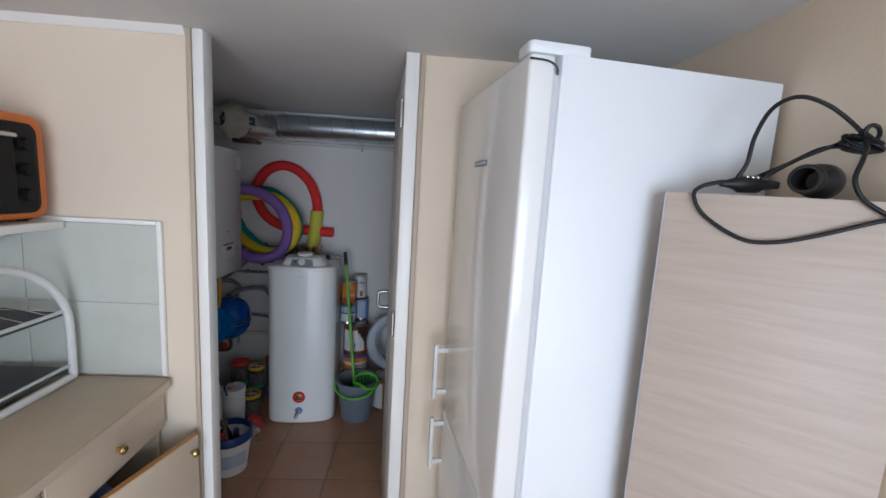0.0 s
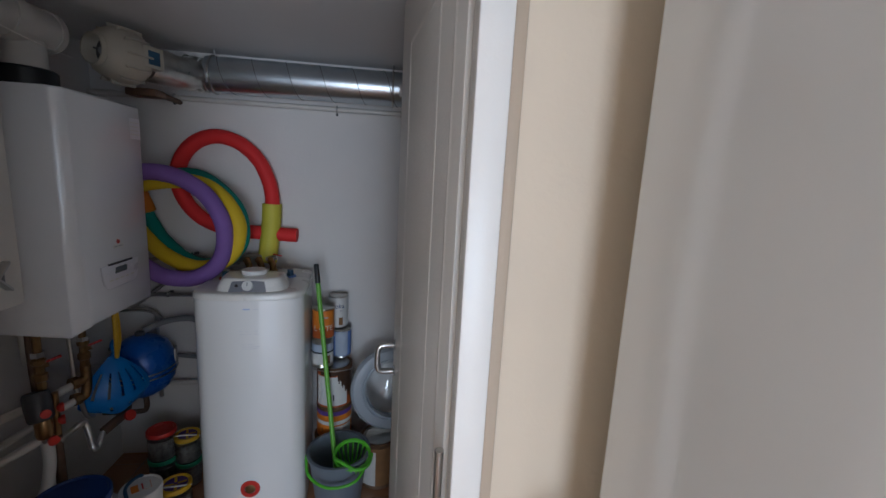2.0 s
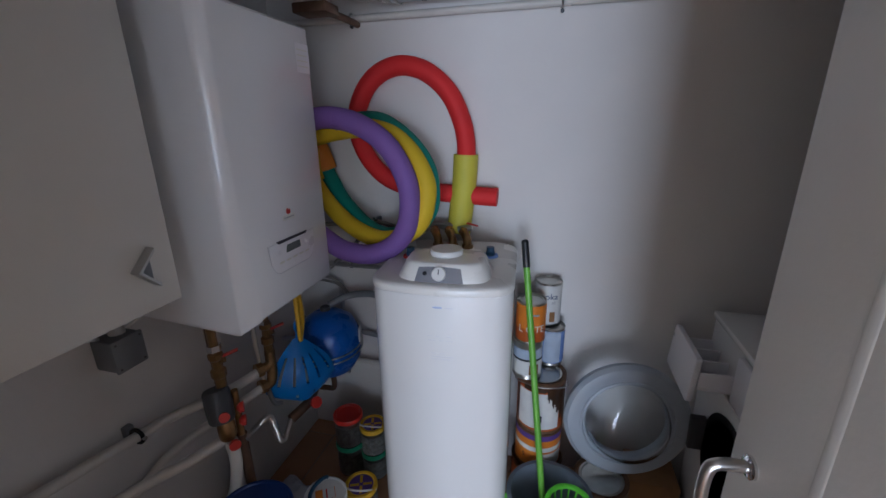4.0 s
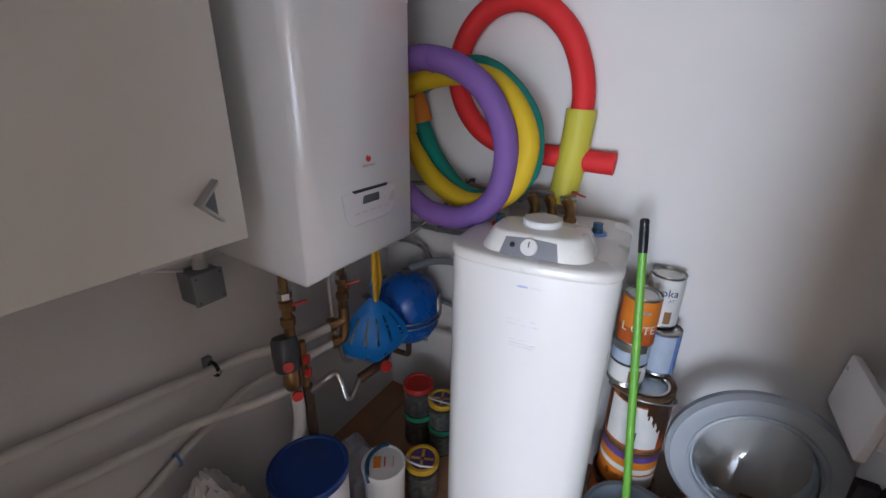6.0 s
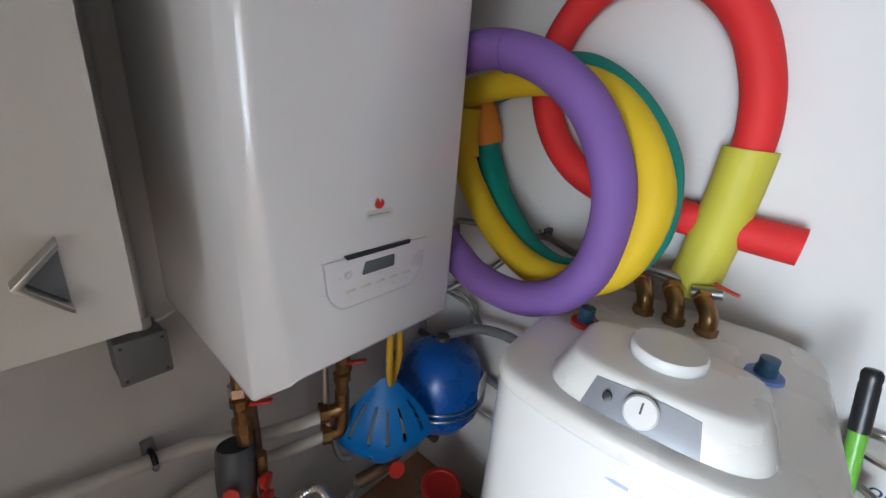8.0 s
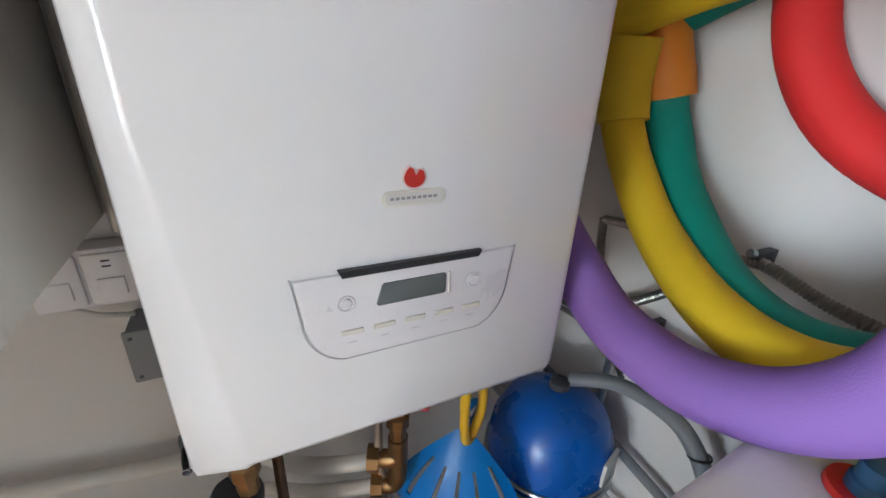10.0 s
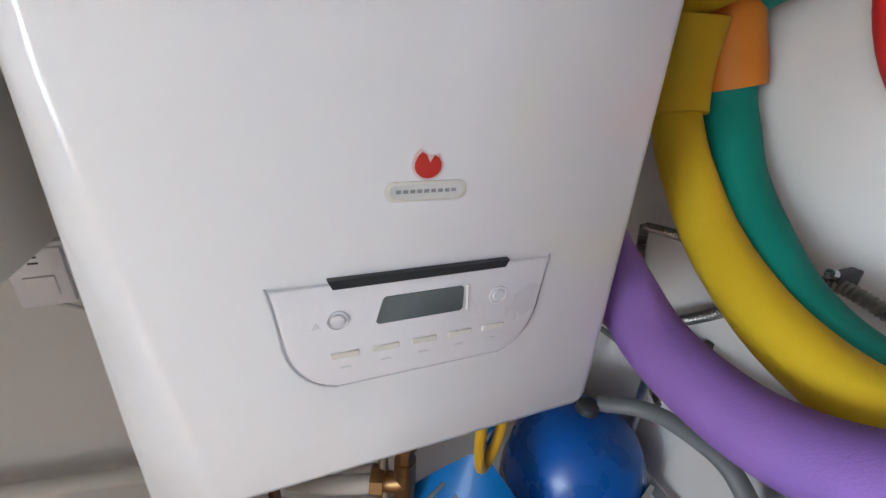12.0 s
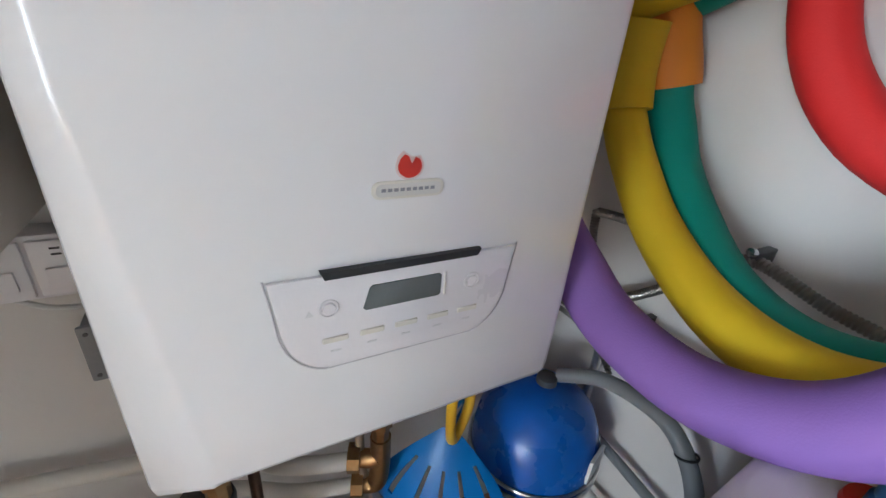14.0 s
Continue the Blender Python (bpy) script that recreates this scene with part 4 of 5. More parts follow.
teal = [(-1.276, 2.922, 1.348), (-1.265, 2.931, 1.299), (-1.257, 2.935, 1.267), (-1.235, 2.928, 1.233), (-1.196, 2.909, 1.181), (-1.130, 2.880, 1.127), (-1.056, 2.843, 1.086), (-0.979, 2.808, 1.070), (-0.906, 2.780, 1.081), (-0.840, 2.760, 1.119), (-0.790, 2.750, 1.181), (-0.780, 2.755, 1.246), (-0.803, 2.775, 1.328), (-0.882, 2.812, 1.410), (-1.000, 2.886, 1.465), (-1.114, 2.924, 1.467), (-1.200, 2.934, 1.442), (-1.282, 2.934, 1.408)]
part("foam", tube(teal, 0.0335, 20, soft=6), "green_foam", ng)
part("sleeve", tube([(-1.292, 2.915, 1.400), (-1.277, 2.922, 1.350), (-1.267, 2.929, 1.315), (-1.262, 2.933, 1.291)], 0.0425, 24, soft=4), "orange_foam", ng, "orange foam sleeve")

# ---- utility room: water heater ----
he = thing("water_heater", (-0.665, 2.70, 0), "white floor-standing electric water heater tank", "water heater")
hx0, hx1, hy0, hy1 = -0.892, -0.480, 2.466, 2.925


BOW = 0.030


def heater_ring(grow, bow=BOW):
    """Rounded plan with a gently bowed front."""
    pts = rounded(hx0 - grow, hx1 + grow, hy0 - grow, hy1 + grow, (0.055, 0.055, 0.08, 0.08), 8)
    cx, hw = (hx0 + hx1) / 2, (hx1 - hx0) / 2
    (ax0, ay), (ax1, _) = pts[8], pts[9]
    pts[9:9] = [(ax0 + (ax1 - ax0) * i / 12, ay) for i in range(1, 12)]
    return [(x, y + (bow * ((x - cx) / hw) ** 2 if y < (hy0 + hy1) / 2 else 0)) for x, y in pts]


def stack(levels, ring):
    b, rows = bmesh.new(), []
    for z, g in levels:
        rows.append([b.verts.new((x, y, z)) for x, y in ring(g)])
    for a, c in zip(rows, rows[1:]):
        for i in range(len(a)):
            j = (i + 1) % len(a)
            b.faces.new((a[i], a[j], c[j], c[i]))
    b.faces.new(rows[0])
    b.faces.new(rows[-1])
    return b


part("tank_casing", stack([(0.0, -0.020), (0.004, -0.010), (0.018, 0.002), (0.026, 0.002), (1.008, 0.002), (1.010, 0.0)], heater_ring), "white_enamel", he)
top = part("top_cover", stack([(1.0102, 0.002), (1.0115, 0.0035), (1.026, 0.004), (1.032, 0.001), (1.0355, -0.006), (1.037, -0.016), (1.038, -0.06)], heater_ring), "heater_top", he, "cream plastic top cover")


CONSOLE, CORNER = (-0.680, 2.600), 0.5


def console_ring(g):
    cx, cy = CONSOLE
    out = []
    for i in range(40):
        a = 2 * math.pi * i / 40
        c, s = math.cos(a), math.sin(a)
        rx, ry = 0.138 + g, (0.108 if s < 0 else 0.085) + g
        e = CORNER
        out.append((cx + rx * math.copysign(abs(c) ** e, c), cy + ry * math.copysign(abs(s) ** e, s)))
    return out


co = part("console", stack([(1.030, 0.0), (1.038, -0.001), (1.080, -0.022), (1.084, -0.026), (1.086, -0.034), (1.087, -0.060)], console_ring), "heater_top", top, "domed cream control console")
face = bmesh.new()
cols, rowsn = 20, 4
gridv = [[None] * (cols + 1) for _ in range(rowsn + 1)]
for i in range(cols + 1):
    u = -1 + 2 * i / cols
    for j in range(rowsn + 1):
        v = j / rowsn
        x = -0.686 + u * (0.070 - 0.010 * v)
        z = 1.036 + (0.0415 - 0.003 * u * u) * v
        g = -0.001 - 0.021 * max(0.0, z - 1.038) / 0.042
        y = CONSOLE[1] - (0.108 + g) * (1 - (abs(x - CONSOLE[0]) / (0.138 + g)) ** (2 / CORNER)) ** (CORNER / 2) - 0.0012
        gridv[j][i] = face.verts.new((x, y, z))
for j in range(rowsn):
    for i in range(cols):
        face.faces.new((gridv[j][i], gridv[j][i + 1], gridv[j + 1][i + 1], gridv[j + 1][i]))
ext = bmesh.ops.extrude_face_region(face, geom=face.faces[:])
bmesh.ops.translate(face, verts=[g for g in ext["geom"] if isinstance(g, bmesh.types.BMVert)], vec=(0, 0.006, 0))
fp = part("face_plate", face, "console", he, "dark grey curved face plate")
nrm = Vector((0, -0.886, 0.463))
dial = part("dial", lathe([(0, 0), (0.0205, 0), (0.0205, 0.006), (0.018, 0.009), (0, 0.009)], (-0.686, 2.501, 1.060), nrm, 28), "white_plastic", he, "round white thermostat dial")
part("pointer", turned(box(-0.0011, 0.0011, -0.002, 0.012, 0, 0.0012), Matrix.Translation(Vector((-0.686, 2.501, 1.060)) + nrm * 0.009) @ nrm.to_track_quat("Z", "Y").to_matrix().to_4x4()), "ink_black", dial)
part("indicator", lathe([(0, 0), (0.006, 0), (0.006, 0.004), (0, 0.005)], (-0.726, 2.5005, 1.060), nrm, 14), "black", fp)
part("cap", lathe([(0, 0), (0.047, 0), (0.049, 0.003), (0.049, 0.014), (0.046, 0.018), (0, 0.018)], (-0.683, 2.606, 1.0855), "Z", 36), "white_plastic", top, "round white cap")
for x, y, c in ((-0.563, 2.745, "ink_blue"), (-0.822, 2.700, "red")):
    part("ring", lathe([(0.012, 0), (0.026, 0.0), (0.025, 0.006), (0.012, 0.006), (0.012, 0)], (x, y, 1.0385), "Z", 24), c, top)
    part("stub", lathe([(0, 0), (0.015, 0), (0.015, 0.016), (0.013, 0.018), (0.013, 0.032), (0, 0.034)], (x, y, 1.0385), "Z", 20), "dial_blue", top, "petrol blue pipe cap")
for x in (-0.755, -0.702, -0.650):
    e = part("brass_elbow", tube([(x, 2.825, 1.034), (x, 2.825, 1.058), (x - 0.004, 2.831, 1.073), (x - 0.014, 2.848, 1.083), (x - 0.024, 2.878, 1.088)], 0.0150, 14, soft=4), "brass", he, "aged brass pipe elbow")
    part("nut", lathe([(0, 0), (0.019, 0), (0.019, 0.016), (0, 0.016)], (x, 2.825, 1.036), "Z", 6), "brass", e)
    part("nut", lathe([(0, 0), (0.018, 0), (0.018, 0.014), (0, 0.014)], (x - 0.017, 2.856, 1.0850), Vector((-0.25, 1, 0.2)), 6), "brass", e)
part("lever", turned(box(-0.022, 0.022, -0.006, 0.006, -0.002, 0.002, 0.0015), pose(-0.640, 2.872, 1.112, 0, 10, -15)), "red", he, "red valve lever")
part("valve_body", lathe([(0, 0), (0.012, 0), (0.012, 0.05), (0, 0.05)], (-0.690, 2.874, 1.090), Vector((1, -0.05, 0.25)), 14), "brushed", he)
for y, z in ((2.895, 1.090), (2.912, 1.074)):
    part("braided_hose", tube([(-0.66, y, z), (-0.76, y + 0.01, z + 0.012), (-0.82, y + 0.025, z - 0.005), (-0.875, 2.955, z - 0.03)], 0.0085, 10), "brushed", he, "braided steel hose")
# front of the tank
part("red_ring", lathe([(0.022, 0), (0.040, 0.0), (0.037, 0.007), (0.022, 0.007), (0.022, 0)], (-0.690, 2.4670, 0.190), Vector((0, -1, 0)), 28), "red", he, "red plastic ring round a brass boss")
part("boss", lathe([(0, 0), (0.021, 0), (0.021, 0.004), (0.012, 0.006), (0, 0.006)], (-0.690, 2.4670, 0.190), Vector((0, -1, 0)), 24), "brass", he)
part("blue_ring", lathe([(0, 0), (0.025, 0.0), (0.022, 0.008), (0, 0.009)], (-0.690, 2.4670, 0.098), Vector((0, -1, 0)), 24), "ink_blue", he, "blue plastic drain ring")
part("drain_tap", tube([(-0.690, 2.468, 0.098), (-0.694, 2.440, 0.094), (-0.698, 2.428, 0.082), (-0.701, 2.424, 0.068)], 0.0125, 12, soft=4), "brushed", he, "small metal drain tap")


def front_y(x):
    return hy0 - 0.002 + BOW * ((x - (hx0 + hx1) / 2) / ((hx1 - hx0) / 2)) ** 2


part("maker_mark", prism([(-0.700, 0.9755), (-0.690, 0.9725), (-0.672, 0.9735), (-0.672, 0.9775), (-0.690, 0.9785)], "Y", front_y(-0.686) - 0.0006, 2.469), "pale_blue", he)
part("maker_mark", box(-0.664, -0.640, front_y(-0.652) - 0.0006, 2.469, 0.9735, 0.9765), "faint", he)
for z, runs in ((0.885, ((-0.715, -0.700), (-0.690, -0.680), (-0.66, -0.645))), (0.872, ((-0.712, -0.690), (-0.68, -0.668), (-0.66, -0.640))), (0.830, ((-0.705, -0.690), (-0.68, -0.665))), (0.820, ((-0.705, -0.640),)), (0.812, ((-0.705, -0.645),))):
    for a, c in runs:
        y = front_y((a + c) / 2)
        part("small_print", box(a, c, y - 0.0005, y + 0.003, z, z + 0.0022), "faint", he)

he.location.x, he.rotation_euler.z = -0.675, radians(4)

# ---- utility room: expansion vessel and blue scoop ----
ve = thing("expansion_vessel", (-1.262, 2.825, 0.432), "glossy blue expansion vessel on a steel band", "pressure vessel")
prof = [(0, 0.0), (0.05, 0.006), (0.10, 0.04), (0.126, 0.085), (0.132, 0.125), (0.132, 0.165), (0.126, 0.205), (0.105, 0.250), (0.06, 0.283), (0.025, 0.292), (0, 0.293)]
VC = (-1.262, 2.825, 0.432)
part("tank", lathe(prof, VC, "Z", 40), "vessel", ve)
part("valve_cap", lathe([(0, 0), (0.022, 0), (0.020, 0.02), (0.014, 0.024), (0, 0.024)], (VC[0] - 0.01, VC[1] + 0.01, VC[2] + 0.286), "Z", 18), "darkgrey", ve, "dark valve cap")
for z in (0.120, 0.142):
    part("band", tube([(VC[0] + 0.136 * math.cos(k * 0.5236), VC[1] + 0.136 * math.sin(k * 0.5236), VC[2] + z + 0.008 * math.sin(k * 0.5236 + 1)) for k in range(12)], 0.0035, 8, closed=True, soft=3), "brushed", ve, "steel holding band")
part("data_label", turned(prism(rounded(-0.03, 0.03, -0.03, 0.03, 0.004), "X", 0.127, 0.1335), pose(VC[0], VC[1], VC[2] + 0.185, 0, 0, 20)), "label", ve)
part("stub", tube([(VC[0], VC[1], VC[2] + 0.004), (VC[0], VC[1], 0.36), (VC[0] - 0.05, VC[1] + 0.02, 0.33), (-1.46, 2.84, 0.33)], 0.012, 12, soft=5), "copper", ve)
part("wall_bracket", box(XL + 0.001, VC[0] - 0.10, 2.81, 2.84, 0.560, 0.575, 0.002), "brushed", ve)

sc = thing("plastic_scoop", (-1.24, 2.58, 0.50), "sky blue slotted plastic scoop hanging from a yellow strap", "scoop")
b = bmesh.new()
NU, NV = 26, 12
gv = [[None] * (NU + 1) for _ in range(NV + 1)]
for j in range(NV + 1):
    v = j / NV
    for i in range(NU + 1):
        u = -1 + 2 * i / NU
        w = (0.014 + 0.112 * math.sin(min(v / 0.82, 1) * 1.5708)) * (1 if v < 0.82 else math.sqrt(1 - 0.75 * ((v - 0.82) / 0.18) ** 2))
        bulge = 0.062 * math.sin(v * 2.5) * (1 - 0.8 * u * u)
        gv[j][i] = b.verts.new((-1.245 + bulge * 0.8 + 0.62 * u * w, 2.595 - bulge * 0.6 + 0.78 * u * w - 0.010 * v, 0.730 - 0.205 * v - 0.030 * v * (1 - u * u)))
for j in range(NV):
    for i in range(NU):
        if (3 <= j <= 7 and i % 5 == 3) or (j == 10 and i in (9, 16)):
            continue
        b.faces.new((gv[j][i], gv[j][i + 1], gv[j + 1][i + 1], gv[j + 1][i]))
shell = part("shell", b, "scoop", sc)
md = shell.modifiers.new("thickness", "SOLIDIFY")
md.thickness = 0.004
part("grip", tube([(-1.25, 2.600, 0.715), (-1.246, 2.604, 0.745), (-1.243, 2.592, 0.775), (-1.246, 2.61, 0.79), (-1.248, 2.624, 0.77), (-1.248, 2.612, 0.735)], 0.007, 8, soft=5), "scoop", sc)
part("strap", tube([(-1.215, 2.575, 0.975), (-1.210, 2.570, 0.88), (-1.212, 2.572, 0.80), (-1.222, 2.585, 0.735), (-1.232, 2.604, 0.735), (-1.226, 2.614, 0.80), (-1.222, 2.605, 0.89), (-1.225, 2.595, 0.978)], 0.0085, 10, soft=6), "yellow", sc, "yellow plastic strap")

# ---- utility room: valves, pump head and pipes on the wall ----
pw = thing("heating_pipes", (-1.445, 2.220, 0.480), "cream heating pipes with brass valves under the boiler", "pipework")
part("pipe", tube([(-1.275, 2.470, 0.690), (-1.330, 2.340, 0.672), (-1.430, 2.230, 0.645), (-1.450, 2.130, 0.650), (-1.455, 1.920, 0.680), (-1.457, 1.720, 0.708), (-1.458, 1.450, 0.745)], 0.0148, 16), "pipe", pw)
part("pipe", tube([(-1.275, 2.470, 0.628), (-1.330, 2.350, 0.600), (-1.440, 2.230, 0.530), (-1.465, 2.110, 0.475), (-1.468, 1.905, 0.385), (-1.468, 1.720, 0.290), (-1.468, 1.470, 0.180)], 0.0130, 16), "pipe", pw)
part("pipe", tube([(-1.255, 2.235, 0.600), (-1.325, 2.160, 0.568), (-1.420, 2.060, 0.538), (-1.440, 1.940, 0.548), (-1.440, 1.750, 0.585), (-1.440, 1.450, 0.650)], 0.0142, 16), "pipe", pw)
part("pipe", tube([(-1.245, 2.245, 0.590), (-1.245, 2.245, 0.500), (-1.260, 2.230, 0.400), (-1.300, 2.200, 0.300), (-1.340, 2.180, 0.120), (-1.340, 2.180, 0.000)], 0.0175, 16), "pipe", pw)
cl = part("pipe_clip", tube([(-1.450 + 0.0205 * math.cos(k * 0.785), 2.140, 0.650 + 0.0205 * math.sin(k * 0.785)) for k in range(8)], 0.0055, 8, closed=True, soft=3), "rubber", pw, "black rubber-lined steel pipe clip")
part("screw", lathe([(0, 0), (0.006, 0), (0.006, 0.006), (0, 0.006)], (-1.427, 2.140, 0.650), "X", 6), "chrome", cl)
part("clip_base", box(XL + 0.001, -1.470, 2.128, 2.152, 0.622, 0.678, 0.003), "grey", cl, "grey clip foot on the wall")
cl2 = part("pipe_clip", tube([(-1.467 + 0.018 * math.cos(k * 0.785), 2.00, 0.428 + 0.018 * math.sin(k * 0.785)) for k in range(8)], 0.004, 8, closed=True, soft=3), "ink_blue", pw, "blue pipe clip")


def valve(x, y, z_top, z_bot, lever_z):
    v = part("brass_valve", lathe([(0, 0), (0.015, 0), (0.015, 0.03), (0.020, 0.034), (0.020, 0.055), (0.014, 0.06), (0.014, 0.085), (0.019, 0.09), (0.019, 0.105), (0.012, 0.11), (0.012, z_top - z_bot), (0, z_top - z_bot)], (x, y, z_bot), "Z", 8), "brass", pw, "aged brass ball valve")
    part("collar", lathe([(0, 0), (0.019, 0), (0.019, 0.018), (0, 0.018)], (x, y, lever_z + 0.022), "Z", 6), "chrome", v)
    part("lever", turned(box(-0.010, 0.040, -0.007, 0.007, -0.003, 0.003, 0.002), pose(x + 0.012, y + 0.012, lever_z, 0, -15, 40)), "red", v, "red lever")
    part("stem", lathe([(0, 0), (0.008, 0), (0.008, 0.02), (0, 0.02)], (x + 0.004, y, lever_z - 0.012), Vector((1, 0.4, 0.3)), 10), "brass", v)
    return v


valve(-1.245, 2.250, 0.978, 0.770, 0.862)
valve(-1.268, 2.478, 0.978, 0.740, 0.822)
eb = part("brass_elbow", tube([(-1.268, 2.478, 0.745), (-1.270, 2.478, 0.66), (-1.275, 2.470, 0.626), (-1.288, 2.445, 0.624)], 0.017, 12, soft=4), "brass", pw)
part("nut", lathe([(0, 0), (0.024, 0), (0.024, 0.02), (0, 0.02)], (-1.29, 2.435, 0.626), Vector((0.4, 0.92, 0)), 8), "brass", eb)
part("nut", lathe([(0, 0), (0.024, 0), (0.024, 0.02), (0, 0.02)], (-1.29, 2.430, 0.692), Vector((0.4, 0.92, 0)), 8), "brass", eb)
part("tee", tube([(-1.268, 2.476, 0.70), (-1.275, 2.462, 0.692), (-1.288, 2.44, 0.692)], 0.016, 12, soft=3), "brass", eb)
ph = part("pump_head", lathe([(0, 0), (0.030, 0), (0.034, 0.006), (0.036, 0.05), (0.035, 0.085), (0.031, 0.094), (0, 0.096)], (-1.235, 2.222, 0.678), Vector((-0.22, 0.15, 1)), 28), "darkgrey", pw, "dark grey actuator cap with a red disc")
part("disc", lathe([(0, 0), (0.014, 0), (0.014, 0.004), (0, 0.004)], (-1.206, 2.203, 0.712), Vector((0.75, -0.6, 0.15)), 18), "red", ph)
part("body", lathe([(0, 0), (0.020, 0), (0.024, 0.012), (0.024, 0.05), (0.018, 0.066), (0, 0.066)], (-1.238, 2.232, 0.612), "Z", 10), "brass", ph)
for z, a in ((0.700, 60), (0.655, 60), (0.610, -30)):
    part("red_tap", lathe([(0, 0), (0.007, 0), (0.015, 0.008), (0.016, 0.018), (0, 0.02)], (-1.213, 2.255 if a > 0 else 2.222, z), Vector((0.8, 0.6 if a > 0 else -0.5, 0)), 10), "red", pw, "red tap knob")
part("side_pipe", tube([(-1.225, 2.266, 0.60), (-1.222, 2.266, 0.75)], 0.010, 10, soft=0), "brass", pw)
part("drain_pipe", tube([(-1.245, 2.285, 0.58), (-1.245, 2.285, 0.36), (-1.25, 2.285, 0.05), (-1.25, 2.285, 0.0)], 0.015, 12), "copper", pw)
part("hose", ribbed([(-1.235, 2.285, 0.560), (-1.22, 2.33, 0.578), (-1.22, 2.375, 0.570), (-1.225, 2.40, 0.515), (-1.23, 2.42, 0.440), (-1.24, 2.46, 0.415), (-1.25, 2.51, 0.445)], 0.0115), "brushed", pw, "corrugated metal hose")
part("thin_pipe", tube([(-1.27, 2.50, 0.52), (-1.28, 2.475, 0.54), (-1.285, 2.46, 0.62), (-1.29, 2.45, 0.70), (-1.30, 2.455, 0.98)], 0.008, 10), "brushed", pw)
part("thin_pipe", tube([(-1.29, 2.29, 0.62), (-1.30, 2.29, 0.80), (-1.30, 2.29, 0.98)], 0.0085, 10), "copper", pw)
part("old_hose", tube([(-1.35, 2.34, 0.978), (-1.34, 2.335, 0.90), (-1.345, 2.345, 0.82)], 0.020, 12), "pipe", pw)
fl = part("floor_pipe", tube([(-1.25, 2.51, 0.445), (-1.23, 2.57, 0.46), (-1.24, 2.62, 0.45), (-1.27, 2.70, 0.44)], 0.018, 12), "copper", pw)
part("red_tap", lathe([(0, 0), (0.010, 0), (0.022, 0.01), (0.022, 0.02), (0, 0.022)], (-1.21, 2.60, 0.455), Vector((0.8, -0.3, 0.5)), 10), "red", fl)
bp_ = thing("corner_pipes", (-1.2, 2.97, 0.9), "thin steel pipes and a grey hose crossing the back wall", "pipework")
part("pipe", tube([(-1.488, 2.955, 0.885), (-0.87, 2.955, 0.885)], 0.010, 12, soft=0), "brushed", bp_)
part("ribbed_hose", ribbed([(-1.20, 2.962, 1.065), (-1.34, 2.962, 1.052), (-1.358, 2.962, 1.03), (-1.335, 2.962, 0.90)], 0.0095), "hose_steel", bp_)
part("braided_hose", ribbed([(-1.36, 2.95, 0.82), (-1.28, 2.955, 0.885), (-1.198, 2.957, 0.956), (-1.12, 2.957, 1.04), (-1.072, 2.957, 1.080), (-0.980, 2.957, 1.062), (-0.92, 2.952, 1.058), (-0.86, 2.940, 1.055)], 0.010), "hose_steel", bp_, "braided steel hose")
part("pipe", tube([(-1.265, 2.965, 0.34), (-1.265, 2.965, 0.80)], 0.010, 12, soft=0), "brushed", bp_)
for lift in (0.0, 0.019):
    part("ribbed_hose", ribbed([(-1.44, 2.958, 0.795 + lift), (-1.37, 2.956, 0.803 + lift), (-1.305, 2.954, 0.800 + lift), (-1.262, 2.950, 0.788 + lift * 0.6), (-1.215, 2.945, 0.752)], 0.0065), "hose_steel", bp_, "thin ribbed steel hose")
part("grey_hose", tube([(-1.27, 2.86, 0.735), (-1.20, 2.910, 0.763), (-1.10, 2.922, 0.776), (-1.043, 2.925, 0.752), (-1.0, 2.928, 0.69), (-0.972, 2.932, 0.60), (-0.95, 2.935, 0.52), (-0.95, 2.93, 0.35)], 0.015, 14), "grey", bp_, "grey corrugated hose")
part("pipe", tube([(-1.488, 2.955, 0.42), (-0.87, 2.955, 0.42)], 0.012, 12, soft=0), "pipe", bp_)
part("pipe", tube([(-1.488, 2.965, 0.60), (-0.88, 2.965, 0.53)], 0.011, 12, soft=0), "grey", bp_)
part("hose_tie", tube([(-1.030 + 0.0165 * math.cos(k * 0.785), 2.926 + 0.0165 * math.sin(k * 0.785), 0.742 + 0.006 * math.cos(k * 0.785)) for k in range(8)], 0.0022, 6, closed=True, soft=3), "rubber", bp_, "black cable tie")
for x, z in ((-1.072, 1.086), (-1.09, 0.945), (-1.20, 0.885)):
    cp2 = part("clamp", box(x - 0.007, x + 0.007, 2.950, 2.999, z - 0.012, z + 0.010, 0.002), "darkgrey", bp_)
    part("clamp_screw", lathe([(0, 0), (0.0065, 0), (0.0065, 0.008), (0.004, 0.010), (0, 0.010)], (x - 0.002, 2.940, z + 0.010), Vector((0.3, 1, -0.2)), 8), "chrome", cp2)

